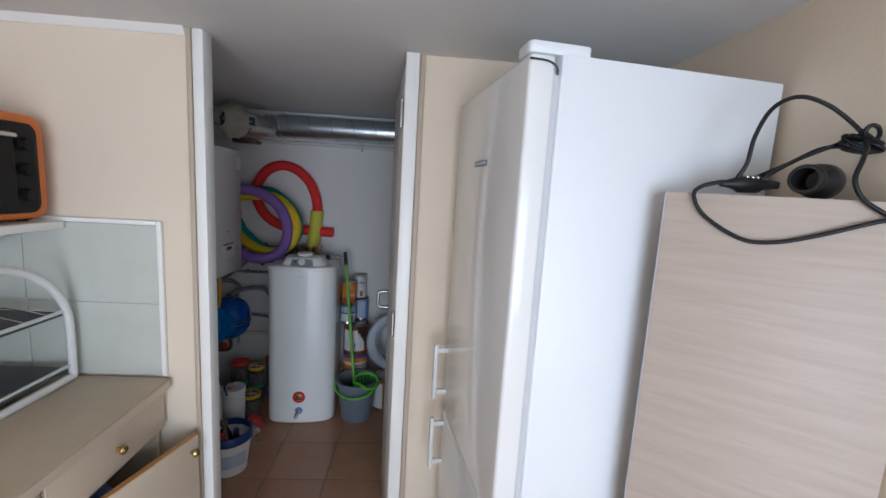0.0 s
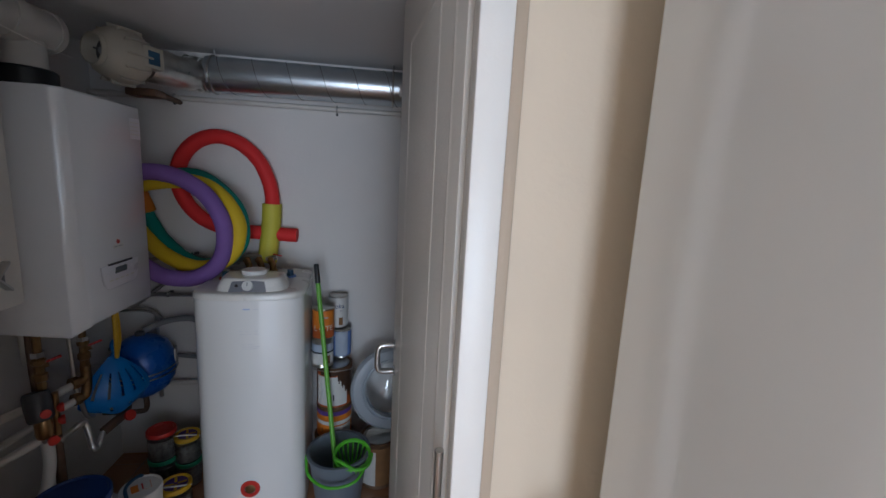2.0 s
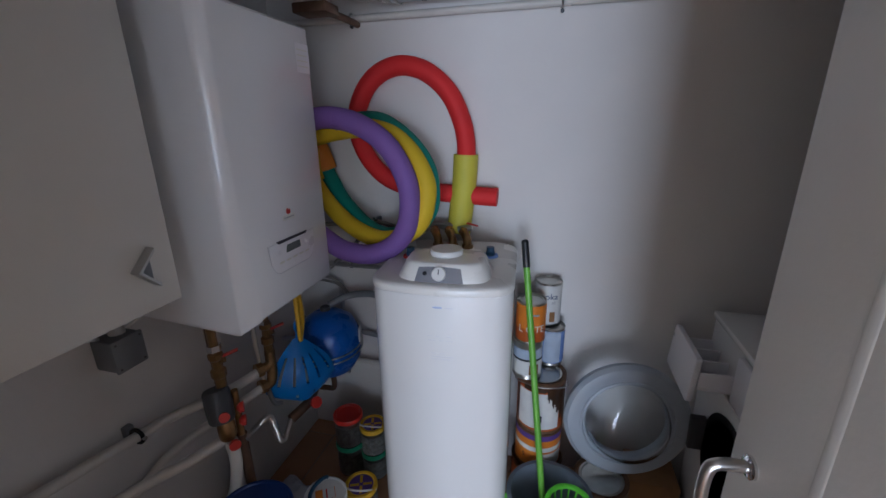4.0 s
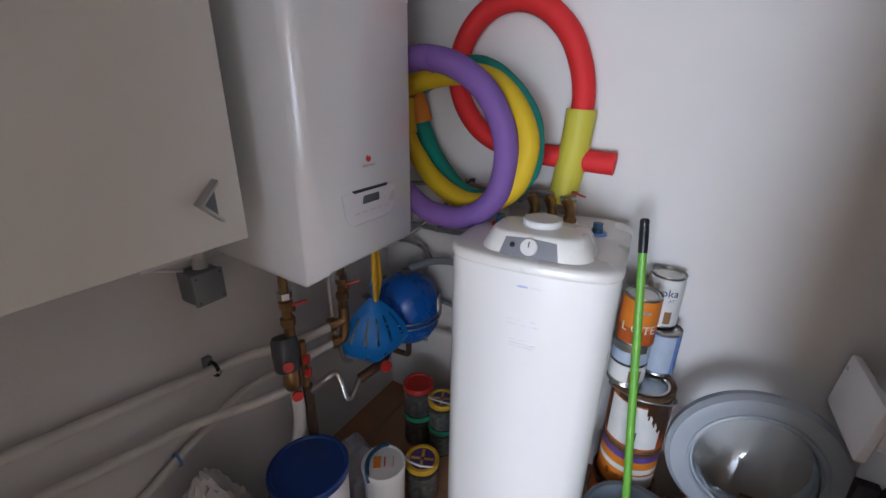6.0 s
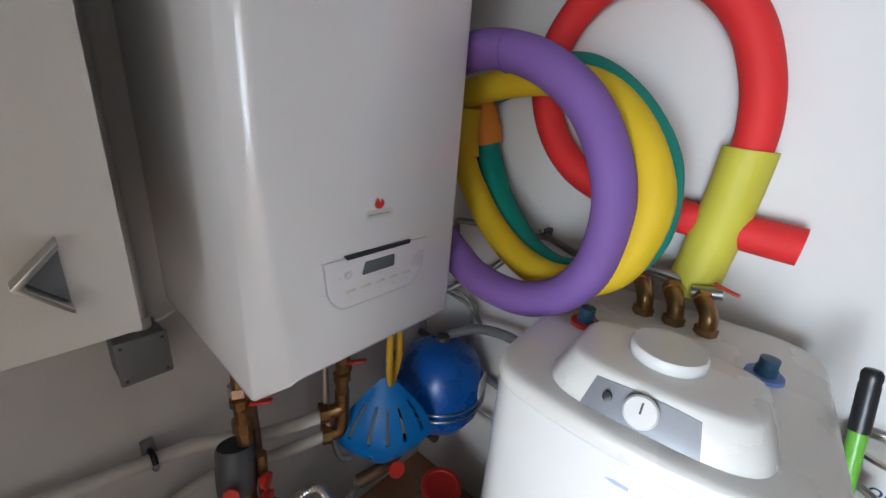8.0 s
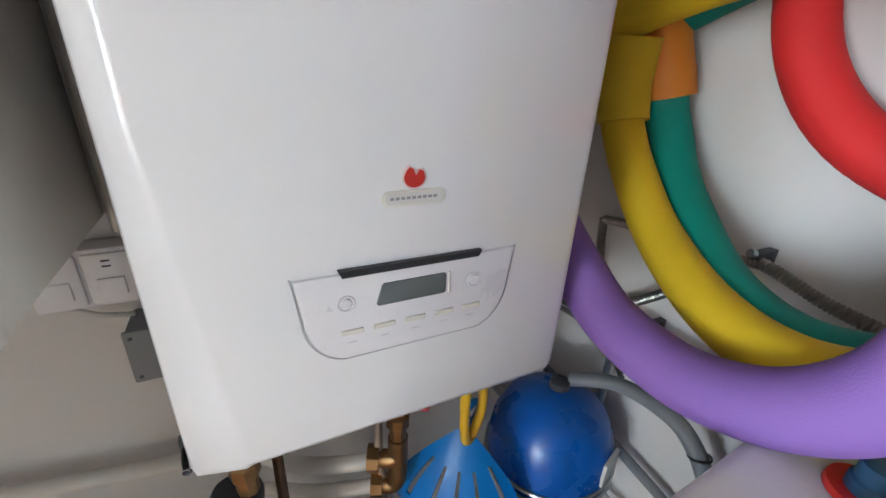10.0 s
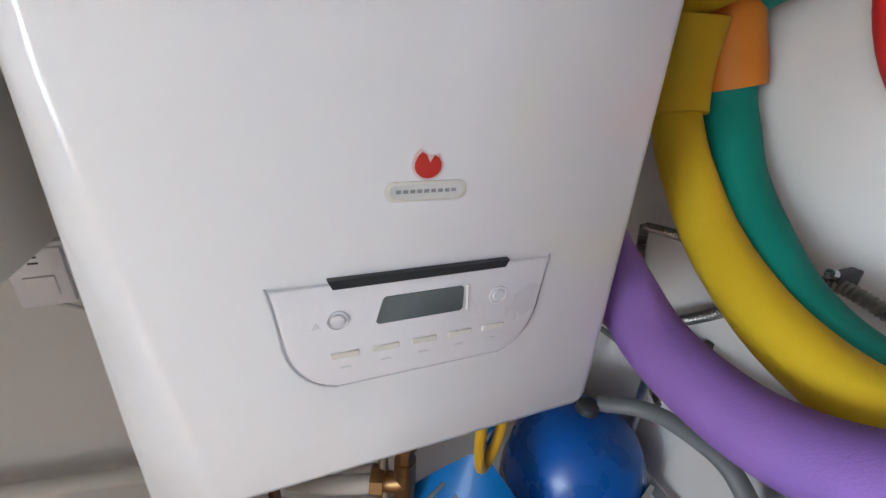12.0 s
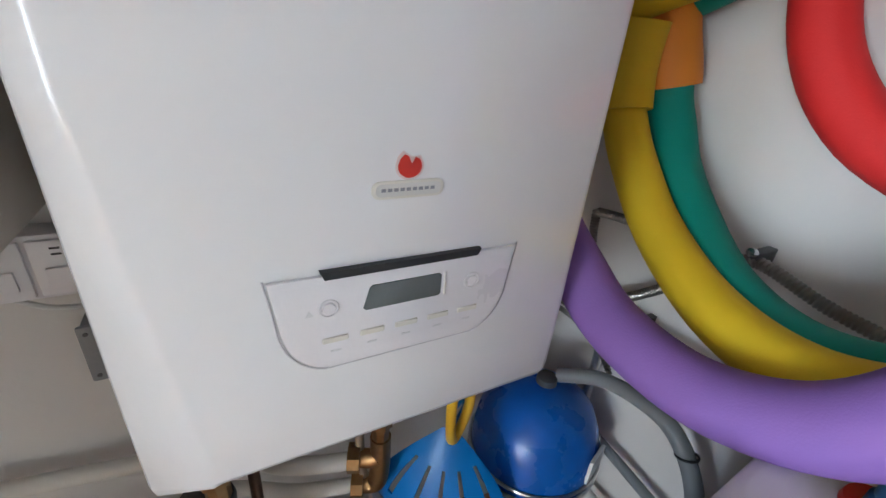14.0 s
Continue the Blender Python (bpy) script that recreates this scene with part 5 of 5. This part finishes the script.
# ---- utility room: paint cans, mop and bucket ----


def can(x, y, z, r, h, wraps, label, lid="tin", rim="tin", open_top=False):
    """A paint can: turned tin with rims, and wrap labels given as (from, to, material)."""
    c = thing("paint_can", (x, y, z), label, "paint can", "stacked paint cans")
    p = [(0, 0), (r * 0.97, 0), (r, 0.004), (r * 0.975, 0.008), (r * 0.975, h - 0.010), (r, h - 0.006), (r, h - 0.001), (r * 0.95, h), (r * 0.90, h - 0.006), (r * 0.86, h - 0.007), (0, h - 0.007)]
    part("tin", lathe(p, (x, y, z), "Z", 32), rim, c)
    part("lid", lathe([(0, 0), (r * 0.80, 0), (r * 0.82, 0.004), (r * 0.74, 0.005), (r * 0.70, 0.002), (0, 0.002)], (x, y, z + h - 0.007), "Z", 28), lid, c)
    for a, b_, m in wraps:
        part("wrap", lathe([(r * 0.985, h * a), (r * 0.985, h * b_)], (x, y, z), "Z", 32), m, c)
    return c


def print_on(c, text, size, x, y, z, r, yaw, material, lift=0.0008):
    cu = bpy.data.curves.new("print", "FONT")
    cu.body, cu.size, cu.extrude, cu.align_x, cu.align_y = text, size, 0.0003, "CENTER", "CENTER"
    tmp = new("tmp_text", cu)
    me = bpy.data.meshes.new_from_object(tmp.evaluated_get(bpy.context.evaluated_depsgraph_get()))
    bpy.data.objects.remove(tmp)
    b = bmesh.new()
    b.from_mesh(me)
    bpy.data.meshes.remove(me)
    bmesh.ops.subdivide_edges(b, edges=[e for e in b.edges if e.calc_length() > 0.012], cuts=2)
    for v in b.verts:
        a = v.co.x / r + radians(yaw)
        q = r * 0.985 + lift + v.co.z
        v.co = Vector((x + q * math.sin(a), y - q * math.cos(a), z + v.co.y))
    part("print", b, material, c)


def patch(c, x, y, z, r, a0, a1, z0, z1, material, name="label_patch"):
    """A paper patch wrapped on the can between two bearings from -y."""
    b, n = bmesh.new(), 8
    rows = [[b.verts.new((x + q * math.sin(radians(a0 + (a1 - a0) * i / n)), y - q * math.cos(radians(a0 + (a1 - a0) * i / n)), z + zz)) for i in range(n + 1)] for q, zz in ((r * 0.985, z0), (r * 0.985 + 0.0006, z0), (r * 0.985 + 0.0006, z1), (r * 0.985, z1))]
    for p, q in zip(rows, rows[1:]):
        for i in range(n):
            b.faces.new((p[i], p[i + 1], q[i + 1], q[i]))
    part(name, b, material, c)


CX, CY = -0.385, 2.825
can(CX, CY, 0.0, 0.098, 0.205, [(0.08, 0.9, "orange_dark")], "large old paint can with a brown label on the floor", rim="rust")
c = can(CX, CY, 0.2055, 0.087, 0.165, [(0.08, 0.50, "orange"), (0.50, 0.62, "label"), (0.62, 0.80, "orange"), (0.80, 0.93, "violet")], "wide paint can with orange, white and violet label", rim="rust")
patch(c, CX, CY, 0.2055, 0.087, 0, 70, 0.02, 0.075, "label")
print_on(c, "S", 0.028, CX, CY, 0.26, 0.087, -35, "ink_black")
c = can(CX, CY, 0.371, 0.087, 0.215, [(0.06, 0.90, "orange_dark")], "large paint can with a white label and dark drips", lid="tin", rim="rust")
patch(c, CX, CY, 0.371, 0.087, -58, 50, 0.022, 0.172, "label")
patch(c, CX, CY, 0.371, 0.0876, 2, 6, 0.05, 0.08, "ink_black", "print")
for a in range(12, 100, 3):
    patch(c, CX, CY, 0.371, 0.0882, a - 1.55, a + 1.55, max(0.024, 0.168 - 0.0024 * (a - 12) + 0.014 * math.sin(a * 0.55) + 0.010 * random.random()), 0.195, "drip", "drip")
for a, w, z0 in ((-15, 26, 0.178), (-62, 4, 0.03)):
    patch(c, CX, CY, 0.371, 0.0882, a - w, a + w, z0, 0.195, "drip", "drip")
part("wire_handle", tube([(CX + 0.087, CY - 0.01, 0.565), (CX + 0.085, CY - 0.075, 0.582), (CX, CY - 0.104, 0.583), (CX - 0.085, CY - 0.070, 0.580), (CX - 0.087, CY - 0.01, 0.565)], 0.002, 6), "brushed", c)
c = can(-0.440, 2.800, 0.5865, 0.052, 0.145, [(0.12, 0.50, "label"), (0.50, 0.56, "ink_black"), (0.56, 0.82, "label_blue")], "small paint can with a white and pale blue label")
patch(c, -0.440, 2.800, 0.5865, 0.052, 10, 50, 0.02, 0.06, "brown")
c = can(-0.362, 2.905, 0.5865, 0.050, 0.150, [(0.08, 0.94, "ink_blue")], "slim dark blue paint can with a white label")
patch(c, -0.362, 2.905, 0.5865, 0.050, -30, 45, 0.015, 0.14, "label_blue")
c = can(-0.436, 2.797, 0.732, 0.052, 0.150, [(0.04, 0.36, "orange_dark"), (0.36, 0.94, "orange")], "paint can with an orange label")
print_on(c, "L OTE", 0.036, -0.436, 2.797, 0.786, 0.052, 8, "label")
patch(c, -0.436, 2.797, 0.732, 0.0522, -15, 35, 0.105, 0.112, "ink", "print")
c = can(-0.382, 2.935, 0.737, 0.049, 0.165, [(0.04, 0.96, "label")], "tall white paint can with a blue word and a brown picture")
print_on(c, "oka", 0.034, -0.382, 2.935, 0.852, 0.049, 15, "navy")
print_on(c, "AT", 0.014, -0.382, 2.935, 0.828, 0.049, 25, "ink")
patch(c, -0.382, 2.935, 0.737, 0.0492, 10, 34, 0.015, 0.055, "brown", "picture")

c = can(-0.155, 2.735, 0.0, 0.095, 0.240, [(0.08, 0.9, "brown")], "wide paint can with a white label on the floor", rim="rust")
patch(c, -0.155, 2.735, 0.0, 0.095, -60, -8, 0.02, 0.20, "label")
bx = thing("cardboard_box", (0.0, 2.84, 0), "brown cardboard box behind the paint can", "box")
part("carton", box(-0.05, 0.12, 2.78, 2.94, 0, 0.20, 0.002), "brown", bx)

bk = thing("mop_bucket", (-0.335, 2.585, 0), "grey plastic mop bucket on the tiled floor", "bucket")
part("shell", lathe([(0, 0), (0.095, 0), (0.100, 0.006), (0.132, 0.262), (0.142, 0.264), (0.142, 0.274), (0.128, 0.274), (0.122, 0.255), (0.087, 0.012), (0, 0.012)], (-0.335, 2.585, 0), "Z", 40), "bucket_grey", bk)
WC = Vector((-0.275, 2.555, 0.195))
lean = Vector((0.05, -0.25, 1)).to_track_quat("Z", "Y").to_matrix()
wr = part("wringer", lathe([(0.070, 0.080), (0.074, 0.090), (0.082, 0.092), (0.083, 0.084), (0.076, 0.078), (0.070, 0.080)], WC, Vector((0.05, -0.25, 1)), 36), "green", bk, "bright green slotted wringer basket")
part("basket_floor", lathe([(0.014, 0.0), (0.022, 0.0), (0.022, 0.006), (0.014, 0.006), (0.014, 0.0)], WC, Vector((0.05, -0.25, 1)), 24), "green", wr)
for k in range(18):
    a = 2 * math.pi * k / 18
    u = Vector((math.cos(a), math.sin(a), 0))
    part("rib", tube([WC + lean @ (u * q + Vector((0, 0, z))) for q, z in ((0.020, 0.003), (0.044, 0.004), (0.054, 0.014), (0.074, 0.084))], 0.0034, 6, soft=3), "green", wr)
part("wringer_arm", tube([(-0.345, 2.520, 0.270), (-0.31, 2.475, 0.285), (-0.25, 2.455, 0.262), (-0.20, 2.480, 0.262), (-0.185, 2.54, 0.272)], 0.008, 10), "green", bk)
part("carry_handle", tube([(-0.474, 2.56, 0.262), (-0.45, 2.48, 0.225), (-0.36, 2.425, 0.205), (-0.25, 2.435, 0.222), (-0.20, 2.52, 0.260)], 0.0065, 10), "green", bk)
mp = thing("mop", (-0.33, 2.57, 0.03), "green mop handle with a black grip leaning in the bucket", "mop")
p0, p1 = Vector((-0.330, 2.555, 0.03)), Vector((-0.470, 2.795, 1.092))
d = p1 - p0
part("pole", tube([p0, p0 + d * 0.92], 0.0108, 16, soft=0), "lime", mp)
part("grip", lathe([(0, 0), (0.0118, 0), (0.0122, 0.010), (0.0122, 0.066), (0.0112, 0.072), (0.0122, 0.078), (0.0118, 0.086), (0.0085, 0.091), (0, 0.093)], p0 + d * 0.915, d, 16), "black", mp, "black rubber grip")
part("socket", tube([p0, p0 + d * 0.10], 0.020, 16, soft=0), "green", mp)
for k in range(26):
    a = k * 2.4
    r = 0.03 + 0.04 * random.random()
    part("strand", tube([(p0.x, p0.y, 0.05), (p0.x + r * 0.6 * math.cos(a), p0.y + r * 0.6 * math.sin(a), 0.045), (p0.x + r * math.cos(a), p0.y + r * math.sin(a), 0.0165)], 0.0045, 5, soft=3), "cloth", mp)

# ---- utility room: washing machine with its porthole and drawer open ----
wm = thing("washing_machine", (0.42, 2.60, 0), "white washing machine with open porthole and detergent drawer", "washing machine")
FX = 0.150
b = box(FX + 0.012, XR - 0.04, 2.315, 2.905, 0.015, 0.83, 0.010)
part("body", b, "white_enamel", wm)
part("top_plate", box(FX + 0.005, XR - 0.035, 2.310, 2.910, 0.8305, 0.852, 0.006), "white_enamel", wm)
part("front", prism(rounded(2.318, 2.902, 0.02, 0.665, 0.012), "X", FX, FX + 0.0118, 0.004), "white_enamel", wm)
part("fascia", prism(rounded(2.318, 2.660, 0.675, 0.826, 0.008), "X", FX - 0.006, FX + 0.0118, 0.004), "panel_white", wm)
part("drum_opening", lathe([(0.150, -0.004), (0.170, -0.004), (0.165, 0.004), (0.140, 0.006), (0.120, 0.004)], (FX, 2.61, 0.46), "X", 40), "rubber", wm, "grey rubber door seal")
# flat dark disc stands in for the shaded hollow of the drum
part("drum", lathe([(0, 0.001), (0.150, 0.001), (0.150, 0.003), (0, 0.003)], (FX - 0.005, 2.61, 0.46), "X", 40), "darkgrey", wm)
part("programme_dial", lathe([(0, 0), (0.028, 0), (0.024, 0.018), (0, 0.02)], (FX - 0.005, 2.45, 0.75), Vector((-1, 0, 0)), 24), "port", wm)
dw = part("drawer", box(0.062, FX + 0.02, 2.672, 2.890, 0.690, 0.700, 0.002), "panel_white", wm, "pulled-out white detergent drawer")
for y0, y1 in ((2.672, 2.677), (2.742, 2.747), (2.815, 2.820), (2.885, 2.890)):
    part("divider", box(0.062, FX + 0.02, y0, y1, 0.700, 0.752, 0.001, 1), "panel_white", dw)
# dark slab paints the shade at the bottom of the compartment
part("well", box(0.064, FX + 0.018, 2.748, 2.814, 0.7005, 0.710), "recess_shade", dw)
part("drawer_front", turned(prism(rounded(-0.115, 0.115, -0.075, 0.075, 0.012), "X", -0.009, 0.009, 0.004), pose(0.050, 2.781, 0.722, 0, 4, 0)), "panel_white", dw)
part("finger_hole", lathe([(0, 0), (0.006, 0), (0.006, 0.002), (0, 0.002)], (0.0375, 2.862, 0.772), Vector((-1, 0, 0)), 12), "gasket", dw)
po = thing("porthole_door", (-0.09, 2.79, 0.24), "round grey washing machine door swung open with a glass bowl", "porthole")
PC = (-0.090, 2.785, 0.458)
ax = Vector((0.12, -1, 0.10))
ring = part("ring", lathe([(0.138, 0.004), (0.145, 0.020), (0.168, 0.026), (0.200, 0.020), (0.212, 0.006), (0.212, -0.012), (0.190, -0.022), (0.140, -0.020), (0.138, 0.004)], PC, ax, 56), "port", po)
part("inner_lip", lathe([(0.150, 0.022), (0.154, 0.030), (0.160, 0.028), (0.160, 0.022), (0.150, 0.022)], PC, ax, 48), "port", ring)
bowl = part("glass_bowl", lathe([(0.142, 0.008), (0.136, 0.040), (0.120, 0.070), (0.085, 0.088), (0.0, 0.094), (0.0, 0.090), (0.083, 0.084), (0.116, 0.067), (0.131, 0.038), (0.137, 0.008), (0.142, 0.008)], PC, ax, 48), "glass", po, "clear glass bowl")
bowl.visible_shadow = False
part("latch", turned(box(-0.008, 0.008, -0.012, 0.008, -0.014, 0.014, 0.002), pose(PC[0] - 0.185, PC[1] - 0.022, PC[2] + 0.03)), "darkgrey", po)
part("hinge", box(PC[0] + 0.195, FX + 0.004, PC[1] - 0.018, PC[1] + 0.012, PC[2] - 0.06, PC[2] + 0.06, 0.004), "darkgrey", po)
bt = thing("detergent_bottle", (0.33, 2.70, 0.853), "white detergent bottle with a dark blue cap on the washer", "bottle")
part("bottle", lathe([(0, 0), (0.046, 0), (0.050, 0.006), (0.050, 0.13), (0.040, 0.16), (0.018, 0.175), (0, 0.175)], (0.30, 2.66, 0.8525), "Z", 24), "white_plastic", bt)
part("cap", lathe([(0, 0), (0.021, 0), (0.019, 0.035), (0, 0.036)], (0.30, 2.66, 1.0275), "Z", 18), "navy", bt)

# ---- utility room: tubs, jars and odds and ends under the boiler ----


def tub(x, y, z, r, h, label, body, lid, band=None, handle=None):
    t = thing("tub", (x, y, z), label, "tub")
    part("body", lathe([(0, 0), (r * 0.86, 0), (r * 0.88, 0.005), (r * 0.96, h - 0.02), (r * 0.96, h - 0.006), (0, h - 0.006)], (x, y, z), "Z", 36), body, t)
    if lid:
        part("lid", lathe([(r * 0.965, -0.018), (r, -0.018), (r, 0.0), (r * 0.97, 0.004), (r * 0.90, 0.004), (r * 0.88, -0.001), (0, 0.001)], (x, y, z + h), "Z", 40), lid, t)
    if band:
        part("band", lathe([(r * 0.905, h * 0.30), (r * 0.955, h * 0.62)], (x, y, z), "Z", 36), band, t)
    if handle:
        part("bail", tube([(x - r * 0.35, y + r * 0.98, z + h - 0.016), (x - r * 0.45, y + r * 0.80, z + h + 0.008), (x - r * 0.62, y + r * 0.25, z + h + 0.014), (x - r * 0.58, y - r * 0.35, z + h + 0.014), (x - r * 0.25, y - r * 0.85, z + h + 0.008), (x - r * 0.02, y - r * 1.02, z + h - 0.016)], 0.0065, 10), handle, t)
    return t


t = tub(-1.145, 2.175, 0.0, 0.110, 0.425, "large white bucket with a dark blue lid", "white_plastic", "blue", "navy")
patch(t, -1.145, 2.175, 0, 0.116, 40, 100, 0.10, 0.34, "label")
t = tub(-1.055, 2.385, 0.0, 0.070, 0.285, "white ribbed plastic tub with a teal bail handle", "white_plastic", "white_plastic", None, "dial_blue")
part("sticker", turned(box(-0.032, 0.032, -0.022, 0.022, 0, 0.0008), pose(-1.055, 2.385, 0.2868, 0, 0, 35)), "orange", t)
part("sticker", turned(box(-0.008, 0.030, -0.022, 0.022, 0.0009, 0.0016), pose(-1.055, 2.385, 0.2868, 0, 0, 35)), "label", t)
part("print", turned(box(0.002, 0.007, -0.018, 0.018, 0.0017, 0.0021), pose(-1.055, 2.385, 0.2868, 0, 0, 35)), "red", t)


def jar(x, y, z, r, h, label, lid, handle=None, picture=True):
    j = thing("plastic_jar", (x, y, z), label, "jar", "screw jars")
    part("glass", lathe([(0, 0), (r * 0.93, 0), (r * 0.95, 0.004), (r * 0.95, h - 0.018), (r * 0.90, h - 0.004), (0, h - 0.004)], (x, y, z), "Z", 28), "jar", j, "clear plastic body")
    part("contents", lathe([(0, 0.003), (r * 0.86, 0.003), (r * 0.88, h * 0.72), (r * 0.5, h * 0.78), (0, h * 0.75)], (x, y, z), "Z", 22), "stuffing", j, "assorted dark odds and ends")
    ld = part("lid", lathe([(r * 0.90, -0.016), (r, -0.016), (r, -0.001), (r * 0.96, 0.003), (r * 0.80, 0.003), (r * 0.77, -0.002), (0, -0.002)], (x, y, z + h), "Z", 32), lid, j)
    if picture:
        part("lid_picture", lathe([(0, 0), (r * 0.74, 0), (r * 0.74, 0.001), (0, 0.0012)], (x, y, z + h - 0.0018), "Z", 28), "violet" if lid == "yellow" else lid, ld)
        for k in range(4):
            a = k * 1.57 + 0.4
            part("picture_ray", turned(box(r * 0.12, r * 0.66, -0.005, 0.005, 0, 0.0006), pose(x, y, z + h - 0.0006, 0, 0, math.degrees(a))), "yellow", ld)
    if handle:
        part("bail", tube([(x - r, y - 0.004, z + h - 0.008), (x - r * 0.6, y - r * 0.7, z + h + 0.016), (x + r * 0.3, y - r * 0.75, z + h + 0.022), (x + r, y, z + h - 0.008)], 0.0035, 8), handle, j)
    return j


jar(-1.018, 2.555, 0.0, 0.062, 0.160, "clear jar with a yellow lid and white bail", "yellow", "label")
jar(-1.060, 2.765, 0.0, 0.055, 0.125, "clear jar with a green lid standing on the floor", "green_lid", None, False)
jar(-1.060, 2.765, 0.1285, 0.055, 0.125, "clear jar with a yellow lid stacked on another", "yellow", "label")
jar(-1.172, 2.765, 0.0, 0.062, 0.145, "clear jar with a green lid under a red-lidded one", "green_lid", None, False)
jar(-1.172, 2.765, 0.1485, 0.062, 0.135, "clear jar with a red lid stacked on another", "red", None, False)
jar(-0.985, 2.880, 0.0, 0.055, 0.270, "clear jar with a red lid behind the water heater", "red", None, False)

b2 = thing("open_bucket", (-0.935, 2.055, 0), "white bucket with a dark blue rim filled with bottles", "bucket")
part("shell", lathe([(0, 0), (0.088, 0), (0.087, 0.005), (0.112, 0.185), (0.106, 0.185), (0.086, 0.010), (0, 0.010)], (-0.935, 2.055, 0), "Z", 36), "white_plastic", b2)
part("rim", lathe([(0.106, 0.186), (0.118, 0.180), (0.120, 0.205), (0.112, 0.222), (0.104, 0.222), (0.106, 0.186)], (-0.935, 2.055, 0), "Z", 36), "blue", b2, "dark blue plastic rim")
patch(b2, -0.935, 2.055, 0, 0.112, 5, 70, 0.06, 0.13, "label_blue")
for x, y, r, h, c1, c2, nm, lb in ((-0.965, 2.075, 0.034, 0.24, "jar", "rust", "bottle", "clear bottle with brown contents in the bucket"), (-0.905, 2.075, 0.030, 0.20, "black", "navy", "bottle", "dark plastic bottle in the bucket"), (-0.945, 2.008, 0.028, 0.21, "orange_dark", "red", "bottle", "brown bottle in the bucket")):
    o = thing(nm, (x, y, 0.011), lb, "bottle")
    part("body", lathe([(0, 0), (r, 0), (r, h * 0.7), (r * 0.4, h * 0.86), (r * 0.4, h * 0.9), (0, h * 0.9)], (x, y, 0.011), "Z", 20), c1, o)
    part("cap", lathe([(0, 0), (r * 0.5, 0), (r * 0.45, h * 0.1), (0, h * 0.1)], (x, y, 0.011 + h * 0.9), "Z", 16), c2, o)
for x, y, r, h, body, cap, lb in ((-1.09, 1.965, 0.040, 0.22, "orange", "red", "orange cleaning bottle on the floor"), (-1.01, 1.925, 0.034, 0.20, "white_plastic", "green_lid", "white spray bottle with a green head"), (-1.05, 1.86, 0.038, 0.17, "blue", "white_plastic", "blue plastic bottle on the floor"), (-0.985, 1.845, 0.036, 0.15, "white_plastic", "label", "white plastic bottle on the floor"), (-0.905, 2.305, 0.038, 0.085, "tin", "tin", "small grey tin lying by the tub")):
    o = thing("bottle", (x, y, 0), lb, "bottle")
    part("body", lathe([(0, 0), (r * 0.96, 0), (r, 0.006), (r, h * 0.62), (r * 0.75, h * 0.76), (r * 0.38, h * 0.84), (r * 0.38, h * 0.88), (0, h * 0.88)], (x, y, 0), "Z", 22), body, o)
    part("cap", lathe([(0, 0), (r * 0.5, 0), (r * 0.46, h * 0.12), (0, h * 0.12)], (x, y, h * 0.88), "Z", 16), cap, o)
    if cap == "green_lid":
        part("spray_head", turned(box(-0.022, 0.04, -0.012, 0.012, 0, 0.026, 0.005), pose(x, y, h * 0.98, 0, 0, -60)), cap, o)


def heap(name, cx, cy, rx, ry, h, material, label, category, seed, n=36, m=14, crumple=0.03):
    """A crumpled pile: a dome with folded noise."""
    b, rows = bmesh.new(), []
    for j in range(m + 1):
        f = j / m
        row = []
        for i in range(n):
            a = 2 * math.pi * i / n
            base = Vector((math.cos(a) * math.cos(f * 1.5), math.sin(a) * math.cos(f * 1.5), math.sin(f * 1.5)))
            k = 1 + crumple * 12 * (noise.noise(base * 2.2 + Vector((seed, 0, 0))) * 0.6) + crumple * 5 * abs(noise.noise(base * 6 + Vector((0, seed, 0))))
            row.append(b.verts.new((cx + rx * base.x * k, cy + ry * base.y * k, max(0.0, h * base.z * k))))
        rows.append(row)
    for p, q in zip(rows, rows[1:]):
        for i in range(n):
            b.faces.new((p[i], p[(i + 1) % n], q[(i + 1) % n], q[i]))
    b.faces.new(rows[0])
    b.faces.new(rows[-1])
    return solid(name, b, material, label, category)


heap("crumpled_cloth", -1.345, 1.985, 0.085, 0.13, 0.42, "cloth", "crumpled white cloth heaped against the wall", "cloth", 3.0, 48, 20, 0.028)
heap("red_bag", -0.955, 2.43, 0.055, 0.06, 0.07, "red", "crumpled red plastic bag on the floor", "bag", 9.0, 26, 10)
heap("plastic_bag", -1.235, 2.44, 0.10, 0.11, 0.20, "bag", "crumpled clear plastic bag behind the tub", "bag", 5.0, 30, 12)

# ---- floor tiles ----
T, G = 0.315, 0.005
shared = {}
ix0, iy0 = -0.405 - 4 * T, 1.965 - 16 * T
for i in range(9):
    for j in range(22):
        x0, x1 = max(XL, ix0 + i * T + G / 2), min(XR, ix0 + (i + 1) * T - G / 2)
        y0, y1 = max(YS, iy0 + j * T + G / 2), min(YN, iy0 + (j + 1) * T - G / 2)
        if x1 - x0 < 0.02 or y1 - y0 < 0.02:
            continue
        key = (round(x1 - x0, 3), round(y1 - y0, 3))
        if key not in shared:
            w, h = key[0] / 2, key[1] / 2
            shared[key] = finish("tile", box(-w, w, -h, h, -0.0045, 0.0, 0.0018, 1), "floor_tile")
        ob = new("tile", shared[key])
        ob.location = ((x0 + x1) / 2, (y0 + y1) / 2, 0)
        ob.parent = floor
